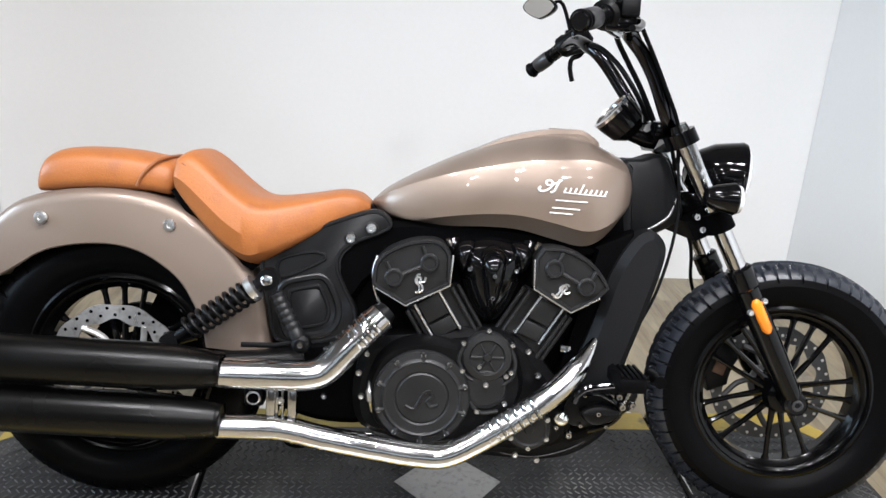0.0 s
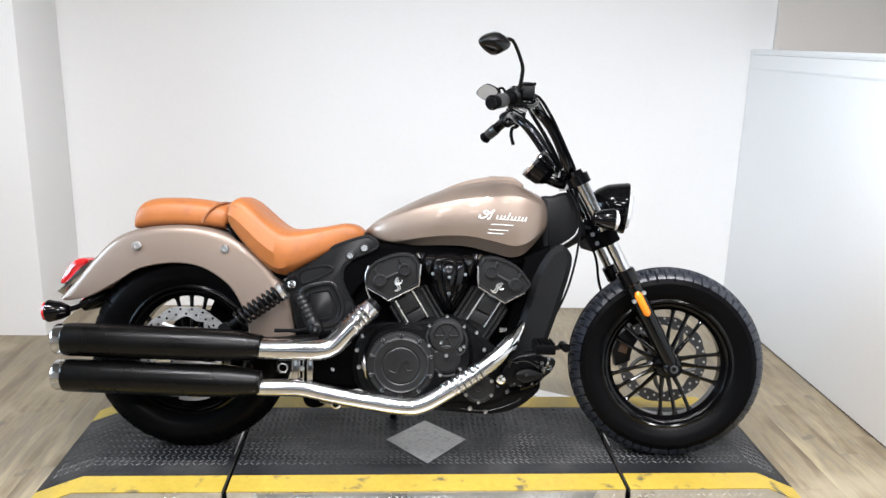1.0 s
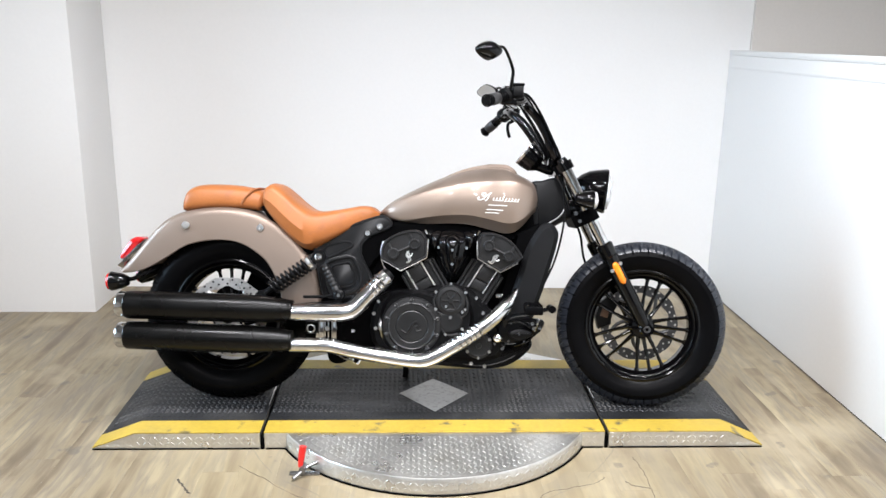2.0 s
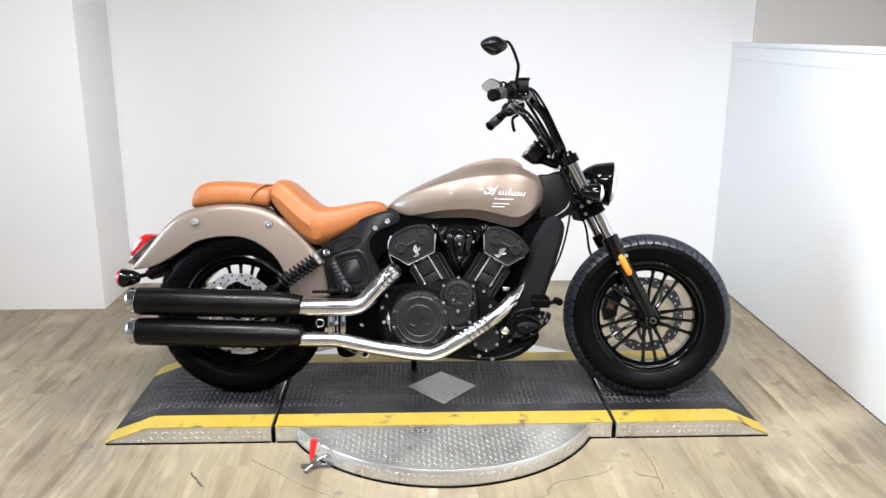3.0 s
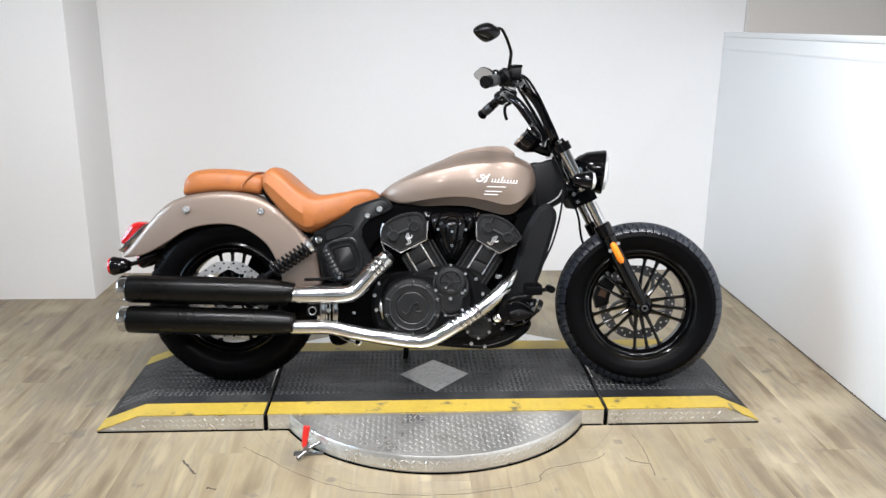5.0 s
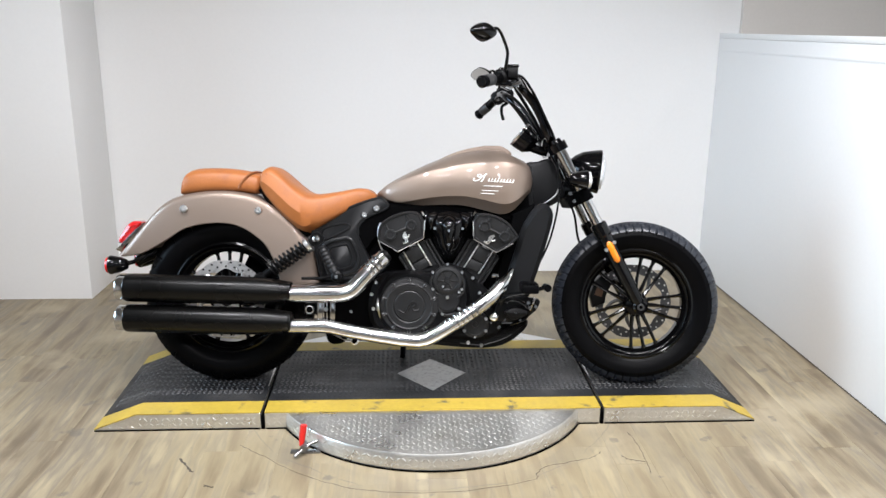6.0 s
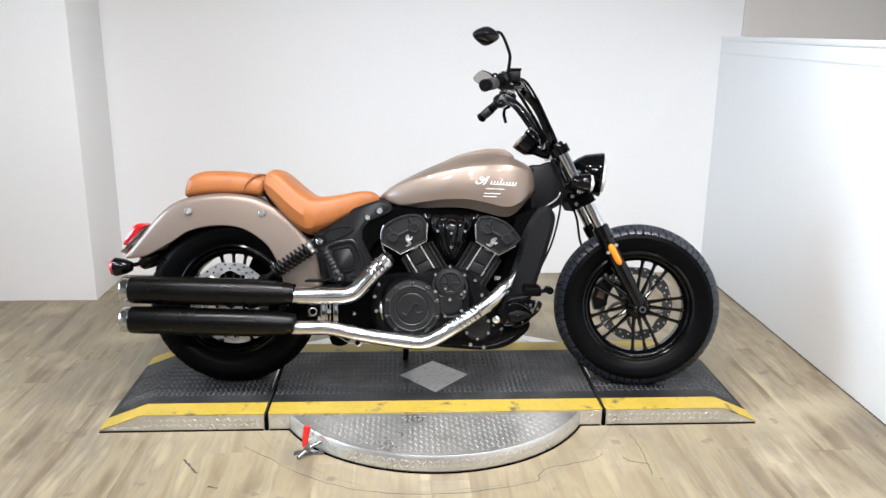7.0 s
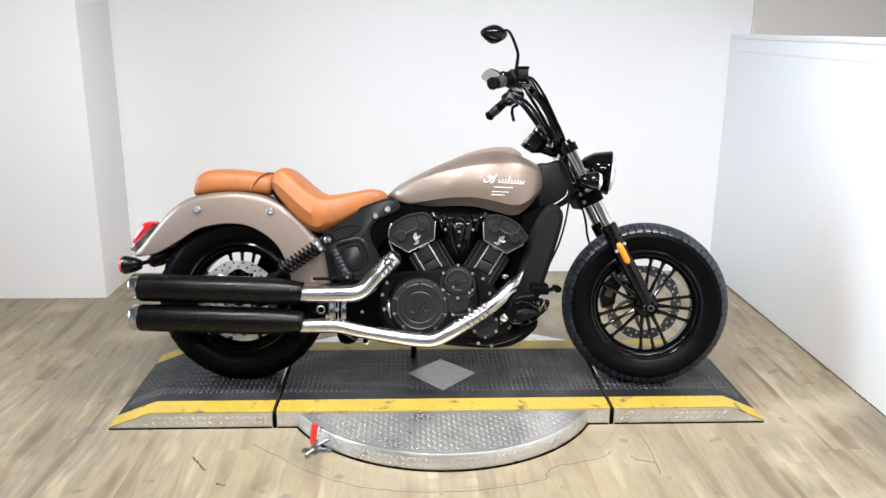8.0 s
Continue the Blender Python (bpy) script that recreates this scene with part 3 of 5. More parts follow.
def brake_disc(parent, cx, cz, y, r_out, r_in, holes, turned):
    rings = []
    for base, wave, d in ((r_in, -0.0045, -1), (r_out, 0.0022, -1), (r_out, 0.0022, 1), (r_in, -0.0045, 1)):
        q = [(base + wave * math.cos(10 * a + turned), a) for a in (2 * math.pi * k / 120 for k in range(120))]
        rings.append([(cx + r * math.cos(a), y + 0.0025 * d, cz + r * math.sin(a)) for r, a in q])
    # front disc coloured darker for the shade on the far side
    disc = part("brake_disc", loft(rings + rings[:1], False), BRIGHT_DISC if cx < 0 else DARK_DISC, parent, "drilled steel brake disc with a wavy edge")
    hb = bmesh.new()
    for k in range(holes):
        a = 2 * math.pi * k / holes + turned
        for r, da in ((r_in + (r_out - r_in) * 0.35, 0.0), (r_in + (r_out - r_in) * 0.78, 0.13)):
            lathe([(0.0040, y - 0.0031), (0.0042, y + 0.0031)], (cx + r * math.cos(a + da), 0, cz + r * math.sin(a + da)), (0, 1, 0), 8, True, hb)
    return disc, hb


def wheel(name, cx, cz, radius, half, turned, label, drop=0.034, rim_mat=None, tread=SHEEN_TREAD, grooves=62):
    """Cast wheel: rim with lips, five groups of three spokes, hub, tyre."""
    rim_mat = rim_mat or RIM
    r = 0.213
    side = [(r, 0.66), (r + 0.004, 0.71), (r - 0.003, 0.74), (r - 0.008, 0.71), (r - 0.011, 0.60), (r - 0.017, 0.52), (r - 0.022, 0.50), (r - drop * 0.8, 0.40), (r - drop, 0.3)]
    prof = [(q, -half * h) for q, h in side] + [(q, half * h) for q, h in side[::-1]]
    w = part(name, lathe(prof, (cx, 0, cz), (0, 1, 0), 96, False, None, True), rim_mat, bike, label)
    tyre = part("tyre", tyre_mesh(cx, cz, radius, half, r - 0.002, grooves, grooves * 10), RUBBER, w, "black rubber tyre with slanted tread grooves")
    # crown faces get the tread rubber, sheen-tinted on the front wheel
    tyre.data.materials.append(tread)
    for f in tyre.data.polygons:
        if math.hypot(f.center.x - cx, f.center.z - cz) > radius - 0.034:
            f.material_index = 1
    part("hub", lathe([(0.024, -0.075), (0.04, -0.07), (0.048, -0.05), (0.036, -0.035), (0.034, 0.035), (0.05, 0.055), (0.03, 0.075)], (cx, 0, cz), (0, 1, 0), 36), GLOSS, w)
    for g in range(5):
        for k in (-1, 0, 1):
            a = radians(turned + 72 * g + 16 * k)
            part("spoke", spoke_mesh(cx, cz, a, 0.036, r - drop + 0.003, -0.012, radians(9 * k)), GLOSS, w)
    return w


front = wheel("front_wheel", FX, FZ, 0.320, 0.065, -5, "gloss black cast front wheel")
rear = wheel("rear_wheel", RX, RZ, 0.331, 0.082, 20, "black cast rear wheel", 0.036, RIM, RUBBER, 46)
for w, cx, cz, y, ro, ri, turned in ((front, FX, FZ, 0.045, 0.148, 0.114, 0.1), (rear, RX, RZ, -0.088, 0.149, 0.112, 0.0)):
    disc, hb = brake_disc(w, cx, cz, y, ro, ri, 24, turned)
    # front holes are bright plugs for the lit floor seen through them
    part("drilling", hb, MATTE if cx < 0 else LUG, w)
    car = bmesh.new()
    for k in range(5):
        a = 2 * math.pi * k / 5 + 0.5
        p = [(cx + r * math.cos(a + d), y, cz + r * math.sin(a + d)) for r, d in ((0.045, 0.0), (0.08, 0.22), (0.118, 0.5))]
        tube(curve_points(p, 4), 0.0075, 8, True, car)
    lathe([(0.03, y - 0.006), (0.052, y - 0.004), (0.052, y + 0.004), (0.03, y + 0.006)], (cx, 0, cz), (0, 1, 0), 30, False, car, True)
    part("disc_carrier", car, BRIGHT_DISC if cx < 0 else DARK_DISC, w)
# dark cover added to block the view through the wheel's front half
part("wheel_gap_cover", prism([(RX + 0.03, RZ - 0.06)] + [(RX + 0.190 * math.cos(radians(q)), RZ + 0.190 * math.sin(radians(q))) for q in range(-25, 74, 6)] + [(RX + 0.01, RZ + 0.06)], 0.055, 0.068, 0.003), MATTE, rear, "black cover added to close gaps behind the rear wheel")

# the front wheel is steered a little towards its right side
front.matrix_local = Matrix.Translation((FX, 0, FZ)) @ Matrix.Rotation(radians(-5), 4, "Z") @ Matrix.Translation((-FX, 0, -FZ))
cal = bmesh.new()
out = [(FX + r * math.cos(radians(a)), FZ + r * math.sin(radians(a))) for r, a in ((0.105, 138), (0.158, 132), (0.168, 152), (0.168, 172), (0.156, 190), (0.105, 184), (0.112, 160))]
prism(out, 0.032, 0.082, 0.006, 2, cal)
caliper = part("brake_caliper", cal, SATIN, bike, "black front brake caliper")
part("pad_window", prism([(FX + r * math.cos(radians(a)), FZ + r * math.sin(radians(a))) for r, a in ((0.122, 156), (0.152, 154), (0.152, 170), (0.122, 172))], 0.028, 0.034, 0.002), PAD, caliper, "brown pad in the caliper window")
part("caliper_arm", tube([(FX - 0.10, 0.10, FZ + 0.115), (FX - 0.14, 0.075, FZ + 0.06)], 0.014, 10), SATIN, caliper)

# --- forks: bright stanchions, black sliders
RAKE = Vector((0.321, 0, -0.604)).normalized()


def fork_leg(s):
    y = 0.111 * s
    top, axle = Vector((0.455, y, 0.925)), Vector((0.779, y, 0.313))
    leg = part("fork_leg", tube([top, top + RAKE * 0.40], 0.0205, 20), CHROME, bike, "polished fork tube with a black slider")
    sl = [top + RAKE * q for q in (0.335, 0.34, 0.385, 0.39, 0.56, 0.66, 0.685)]
    part("slider", tube(sl, [0.026, 0.031, 0.031, 0.0275, 0.0275, 0.025, 0.018], 20), GLOSS, leg)
    part("axle_lug", lathe([(0.024, -0.016), (0.028, -0.012), (0.028, 0.012), (0.022, 0.018)], (axle.x, y, axle.z), (0, s, 0), 24), GLOSS, leg)
    part("axle_cap", lathe([(0.013, 0.016), (0.013, 0.022), (0.009, 0.023), (0.006, 0.017), (0.0005, 0.017)], (axle.x, y, axle.z), (0, s, 0), 18), DARK_DISC, leg)
    part("top_cap", tube([top - RAKE * 0.02, top - RAKE * 0.002], [0.018, 0.022], 18), GLOSS, leg)
    c = top + RAKE * 0.455 + Vector((0, s * 0.027, 0))
    e = RAKE * 0.041
    part("reflector", tube([c - e * 1.05, c - e * 0.8, c + e * 0.8, c + e * 1.05], [0.006, 0.0125, 0.0125, 0.006], 12), AMBER, leg, "amber side reflector")
    for q, dx in ((0.415, 0.022), (0.447, -0.022)):
        pz = top + RAKE * q
        part("mount_bolt", bolt(pz.x + dx, y + s * 0.024, pz.z, 0.007, 0.008, (0, s, 0)), STEEL, leg)
    return leg


fork_leg(-1), fork_leg(1)
part("axle", tube([(0.779, -0.12, 0.313), (0.779, 0.12, 0.313)], 0.012, 14), STEEL, bike)


def clamp(name, d0, th, reach, mat_):
    """A fork bridge across both tubes."""
    top = Vector((0.455, 0, 0.925))
    c = top + RAKE * d0
    own = bmesh.new()
    for s in (-1, 1):
        tube([c + Vector((0, 0.111 * s, 0)) - RAKE * th, c + Vector((0, 0.111 * s, 0)) + RAKE * th], 0.032, 20, True, own)
    f = Vector((RAKE.z, 0, -RAKE.x))
    ring = []
    for yy in (-0.11, 0.11):
        ring.append([c + Vector((0, yy, 0)) + f * a + RAKE * b for a, b in ((-0.028, -th), (0.03 + reach, -th), (0.03 + reach, th), (-0.028, th))])
    loft(ring, True, True, own)
    return part(name, own, mat_, bike)


clamp("top_clamp", 0.012, 0.016, 0.012, GLOSS)
low_clamp = clamp("lower_clamp", 0.215, 0.024, 0.034, MATTE)
for q in (0.200, 0.232):
    pz = Vector((0.455, 0, 0.925)) + RAKE * q
    part("clamp_bolt", bolt(pz.x - 0.042, -0.111, pz.z - 0.008, 0.009, 0.008), CHROME, low_clamp)

# --- headlight, front turn signals
HL = Vector((0.98, -0.15, -0.1)).normalized()
shell = [(0.008, -0.105), (0.03, -0.10), (0.055, -0.075), (0.072, -0.045), (0.080, -0.01), (0.084, 0.012), (0.086, 0.018), (0.084, 0.026), (0.078, 0.028)]
lamp = part("headlight", lathe(shell, (0.612, 0, 0.829), HL, 48, False), GLOSS, bike, "gloss black bullet headlight")
part("lens", lathe([(0.079, 0.02), (0.066, 0.036), (0.036, 0.046), (0.0005, 0.049)], (0.612, 0, 0.829), HL, 40, False), CLEAR, lamp)
part("bracket", prism([(0.49, 0.79), (0.545, 0.79), (0.585, 0.755), (0.55, 0.735), (0.49, 0.74)], -0.03, 0.03, 0.006), GLOSS, lamp)


def signal(name, centre, axis, stem, lens_mat, label, size=1.0):
    prof = [(0.006, -0.045), (0.018, -0.042), (0.028, -0.02), (0.034, 0.008), (0.036, 0.018), (0.034, 0.022)]
    s = part(name, lathe([(r * size, h * size) for r, h in prof], centre, axis, 28), GLOSS, bike, label)
    part("lens", lathe([(r * size, h * size) for r, h in ((0.033, 0.0215), (0.030, 0.031), (0.016, 0.037), (0.0005, 0.038))], centre, axis, 28, False), lens_mat, s)
    part("stem", tube(stem, 0.0085, 10), GLOSS, s)
    return s


for s in (-1, 1):
    signal("front_signal", (0.535, 0.195 * s, 0.791), (0.99, 0, -0.05), [(0.528, 0.185 * s, 0.788), (0.52, 0.12 * s, 0.770)], CLEAR, "gloss black bullet turn signal with a clear lens")
    signal("rear_signal", (-1.185, 0.145 * s, 0.457), (-1, 0, -0.05), [(-1.165, 0.14 * s, 0.457), (-1.13, 0.12 * s, 0.466), (-1.07, 0.04 * s, 0.50)], RED_LENS, "gloss black bullet tail signal with a red lens")

# --- handlebar, controls, mirrors, gauge
def bar_path(s):
    if s > 0:
        return [(0.425, 0.05, 0.925), (0.412, 0.085, 0.955), (0.368, 0.10, 1.024), (0.330, 0.107, 1.078), (0.302, 0.118, 1.112), (0.281, 0.15, 1.132), (0.270, 0.22, 1.149), (0.257, 0.30, 1.144), (0.223, 0.36, 1.117), (0.184, 0.405, 1.084)]
    return [(0.437, -0.05, 0.925), (0.432, -0.088, 0.942), (0.414, -0.106, 0.976), (0.386, -0.11, 1.040), (0.354, -0.113, 1.092), (0.318, -0.128, 1.128), (0.290, -0.19, 1.146), (0.262, -0.26, 1.149), (0.222, -0.315, 1.140), (0.158, -0.415, 1.113)]


bars = bmesh.new()
for s in (-1, 1):
    tube(curve_points(bar_path(s), 6), 0.016, 14, True, bars)
tube([(0.428, -0.052, 0.93), (0.428, 0.052, 0.93)], 0.0145, 14, True, bars)
bar = part("handlebar", bars, BLACK_CHROME, bike, "tall gloss black handlebar")
for s in (-1, 1):
    p = [Vector(q) for q in bar_path(s)]
    d = (p[-1] - p[-2]).normalized()
    tip = p[-1]
    prof = [(-0.118, 0.0145), (-0.114, 0.0185)]
    for k in range(8):
        prof += [(-0.108 + k * 0.0125, 0.0188), (-0.104 + k * 0.0125, 0.0188), (-0.102 + k * 0.0125, 0.0172), (-0.098 + k * 0.0125, 0.0172)]
    prof += [(-0.006, 0.0188), (-0.003, 0.0215), (0.003, 0.0215), (0.005, 0.018)]
    part("grip", tube([tip + d * q for q, r in prof], [r for q, r in prof], 18), RUBBER, bar, "ribbed black rubber grip")
    part("grip_sleeve", tube([tip - d * 0.07, tip - d * 0.066, tip - d * 0.026, tip - d * 0.022], [0.0188, 0.0208, 0.0208, 0.0188], 18), DARK_DISC, bar, "grey metal grip sleeve")
    part("bar_end", tube([tip + d * 0.004, tip + d * 0.009], [0.0185, 0.0155], 18), GLOSS, bar)
    k = tip - d * 0.142
    part("switch_box", tube([k - d * 0.034, k - d * 0.030, k - d * 0.004, k + d * 0.004, k + d * 0.022, k + d * 0.028], [0.019, 0.0255, 0.0255, 0.030, 0.030, 0.022], 16), SATIN, bar)
    part("switch", block(k.x - 0.012, k.x + 0.006, k.y - 0.010, k.y + 0.010, k.z + 0.022, k.z + 0.034, 0.003), GLOSS, bar)
    part("switch_housing", pillow([(-0.03, -0.02), (-0.026, 0.022), (0.02, 0.026), (0.034, 0.008), (0.03, -0.024), (0.0, -0.032)], 0.03, 0.01, 3), GLOSS, bar).data.transform(Matrix.Translation(k + d * -0.022 + Vector((0.012, 0, -0.006))))
    if s > 0:
        a = k + Vector((0.022, -0.012, 0.0))
        part("perch", tube([k + Vector((-0.005, -0.02, 0)), a + Vector((0.025, 0, 0.0))], [0.022, 0.012], 12), SATIN, bar)
        lever = [a + Vector((0.025, 0, 0)), (0.298, 0.31, 1.124), (0.280, 0.325, 1.114), (0.277, 0.33, 1.088), (0.286, 0.335, 1.055)]
    else:
        a = k + Vector((0.03, 0, -0.004))
        part("perch", tube([k + Vector((0.0, 0.03, 0)), a + Vector((0.012, 0.02, 0.0))], [0.02, 0.013], 12), SATIN, bar)
        part("master_cylinder", block(0.222, 0.284, -0.325, -0.288, 1.112, 1.142, 0.006), GLOSS, bar)
        part("cable_elbow", tube(curve_points([k + Vector((0.0, 0.0, -0.026)), k + Vector((0.028, 0.03, -0.034)), (0.272, -0.235, 1.125), (0.296, -0.18, 1.132)], 5), 0.008, 10), CHROME, bar)
        for q in (-0.016, 0.010):
            part("clamp_screw", bolt(k.x + q, k.y - 0.012, k.z + 0.024, 0.004, 0.006, (0, -0.4, 1)), STEEL, bar)
        lever = [a + Vector((0.012, 0.02, 0)), a + Vector((0.03, -0.02, -0.012)), a + Vector((0.01, -0.08, -0.03)), a + Vector((-0.012, -0.12, -0.036))]
    part("lever", tube(curve_points(lever, 5), 0.0068, 10), GLOSS, bar)
    # mirror: a domed shell, squashed, its glass turned to the rider
    back = Vector((0.62, 0.78 * s, 0.02 if s < 0 else 0.12)).normalized()
    mc = Vector((0.160, -0.415, 1.278)) if s < 0 else Vector((0.193, 0.372, 1.252))
    shell = lathe([(0.050, -0.012), (0.052, -0.008), (0.051, 0.002), (0.046, 0.014), (0.036, 0.026), (0.020, 0.034), (0.0008, 0.037)], (0, 0, 0), back, 32)
    glass = lathe([(0.047, -0.0125), (0.046, -0.014), (0.0008, -0.014)], (0, 0, 0), back, 32)
    for g in (shell, glass):
        for v in g.verts:
            v.co.z *= 0.64 * (1 - 0.36 * abs(v.co.x * back.y - v.co.y * back.x) / 0.052)
            v.co += mc
    mirror = part("mirror", shell, GLOSS, bike, "gloss black bar mirror")
    part("glass", glass, MIRROR, mirror, "silvered mirror glass")
    foot = Vector((0.240, -0.335, 1.165)) if s < 0 else Vector((0.262, 0.29, 1.15))
    bend = Vector((0.243, -0.36, 1.232)) if s < 0 else Vector((0.262, 0.315, 1.205))
    stem = [foot, foot.lerp(bend, 0.5) + Vector((0.003, 0, 0)), bend, mc + Vector((0.050, 0.02 * -s, 0.014)), mc + back * 0.02]
    part("stem", tube(curve_points(stem, 5), [0.0065 - 0.0001 * q for q in range(21)], 10), GLOSS, mirror)
res = part("brake_reservoir", block(0.249, 0.285, -0.335, -0.288, 1.138, 1.176, 0.004), SATIN, bar, "black brake fluid reservoir")
part("lid", block(0.246, 0.288, -0.338, -0.285, 1.176, 1.185, 0.003), GLOSS, res)
for s in (-1, 1):
    part("riser", tube([(0.428, 0.045 * s, 0.935), (0.446, 0.045 * s, 0.905)], [0.024, 0.02], 16), GLOSS, bike)
GA = Vector((-0.757, 0, 0.653)).normalized()
gauge = part("gauge", lathe([(0.028, -0.055), (0.046, -0.035), (0.052, 0.0), (0.052, 0.016), (0.046, 0.019)], (0.337, 0, 0.958), GA, 36), GLOSS, bike, "round gauge in a black pod with a bright bezel")
part("bezel", lathe([(0.053, 0.012), (0.054, 0.02), (0.046, 0.022), (0.044, 0.017)], (0.337, 0, 0.958), GA, 36, False), CHROME, gauge)
part("dial", lathe([(0.045, 0.0185), (0.0005, 0.0187)], (0.337, 0, 0.958), GA, 30, False), SATIN, gauge)
part("stalk", tube([(0.37, 0, 0.92), (0.41, 0, 0.905), (0.445, 0, 0.90)], 0.018, 12), GLOSS, gauge)


def hose(pts, r=0.0045, mat_=None, name="cable"):
    return part(name, tube(curve_points(pts, 8), r, 8), mat_ or RUBBER, bike)


hose([(0.25, -0.29, 1.135), (0.305, -0.20, 1.165), (0.360, -0.13, 1.114), (0.408, -0.125, 1.02), (0.444, -0.12, 0.94), (0.456, -0.105, 0.86)], 0.0048)
hose([(0.456, -0.105, 0.86), (0.467, -0.105, 0.76), (0.458, -0.105, 0.66), (0.43, -0.105, 0.55), (0.385, -0.10, 0.45)], 0.0038, SATIN)
hose([(0.25, -0.29, 1.14), (0.30, -0.16, 1.165), (0.345, -0.105, 1.105), (0.392, -0.095, 1.03), (0.43, -0.08, 0.95), (0.47, -0.05, 0.84)], 0.005)
hose([(0.262, 0.29, 1.12), (0.30, 0.16, 1.12), (0.335, 0.12, 1.07), (0.375, 0.10, 1.01), (0.44, 0.06, 0.90), (0.50, 0.03, 0.77), (0.545, 0.02, 0.66), (0.57, 0.06, 0.56), (0.62, 0.085, 0.46)], 0.0045)
hose([(0.26, -0.28, 1.15), (0.312, -0.14, 1.16), (0.362, -0.12, 1.085), (0.414, -0.115, 0.99), (0.44, -0.09, 0.93)], 0.0055)
hose([(0.268, 0.24, 1.13), (0.292, 0.10, 1.128), (0.33, 0.03, 1.085), (0.372, 0.0, 1.02), (0.41, -0.01, 0.95)], 0.006)
hose([(0.272, -0.24, 1.14), (0.302, -0.08, 1.13), (0.338, -0.04, 1.085), (0.38, -0.03, 1.02), (0.415, -0.03, 0.95)], 0.0065)
part("bar_clamp", block(0.41, 0.455, -0.075, 0.075, 0.915, 0.95, 0.008), GLOSS, bike)


# --- tank: lofted along its length, with a shoulder crease and a lower lip
def tank_ring(x, zt, zs, zl, zb, hw):
    half = [(0.0, zt), (0.28 * hw, zt - 0.0015), (0.55 * hw, zt - (zt - zs) * 0.24), (0.77 * hw, zs + (zt - zs) * 0.36), (0.865 * hw, zs + (zt - zs) * 0.10), (0.90 * hw, zs - 0.001)]
    half += [(0.912 * hw, zs + 0.0005), (0.93 * hw, zs - 0.004)] + [((0.925 + 0.075 * math.sin(math.pi * q)) * hw + 0.035 * hw * q, zs + (zl - zs) * q) for q in (0.15, 0.35, 0.55, 0.75, 0.9)]
    half += [(0.965 * hw, zl + 0.001), (0.93 * hw, zl - 0.003), (0.82 * hw, zl - (zl - zb) * 0.45), (0.72 * hw, zb + 0.001), (0.5 * hw, zb), (0.0, zb)]
    return [(x, y, z) for y, z in half] + [(x, -y, z) for y, z in half[-2:0:-1]]


TANK = [(-0.222, 0.735, 0.733, 0.728, 0.725, 0.02), (-0.205, 0.752, 0.745, 0.726, 0.713, 0.05), (-0.18, 0.772, 0.76, 0.713, 0.702, 0.075), (-0.125, 0.804, 0.784, 0.703, 0.692, 0.1), (-0.04, 0.846, 0.813, 0.716, 0.69, 0.125), (0.034, 0.876, 0.831, 0.725, 0.693, 0.138), (0.108, 0.898, 0.846, 0.726, 0.691, 0.147), (0.184, 0.909, 0.853, 0.713, 0.674, 0.152), (0.245, 0.906, 0.856, 0.699, 0.66, 0.152), (0.285, 0.89, 0.851, 0.703, 0.668, 0.147), (0.32, 0.874, 0.839, 0.724, 0.698, 0.134), (0.345, 0.861, 0.827, 0.748, 0.728, 0.115), (0.362, 0.847, 0.813, 0.76, 0.745, 0.085), (0.374, 0.828, 0.803, 0.78, 0.775, 0.045)]
tank_curve = curve_points(TANK, 5)
tank = part("fuel_tank", loft([tank_ring(*[float(q) for q in c]) for c in tank_curve]), PAINT, bike, "bronze metallic teardrop fuel tank")
part("console", pillow(curve_points([(-0.06, 0.822), (0.045, 0.882), (0.11, 0.906), (0.175, 0.919), (0.232, 0.922), (0.262, 0.916), (0.292, 0.888), (0.25, 0.86), (0.12, 0.855)], 4, True), 0.05, 0.012, 5), PAINT, tank)
part("filler_cap", lathe([(0.028, 0.0), (0.028, 0.005), (0.024, 0.007)], (0.205, -0.01, 0.915), (0.03, 0, 1), 28), PAINT, tank)


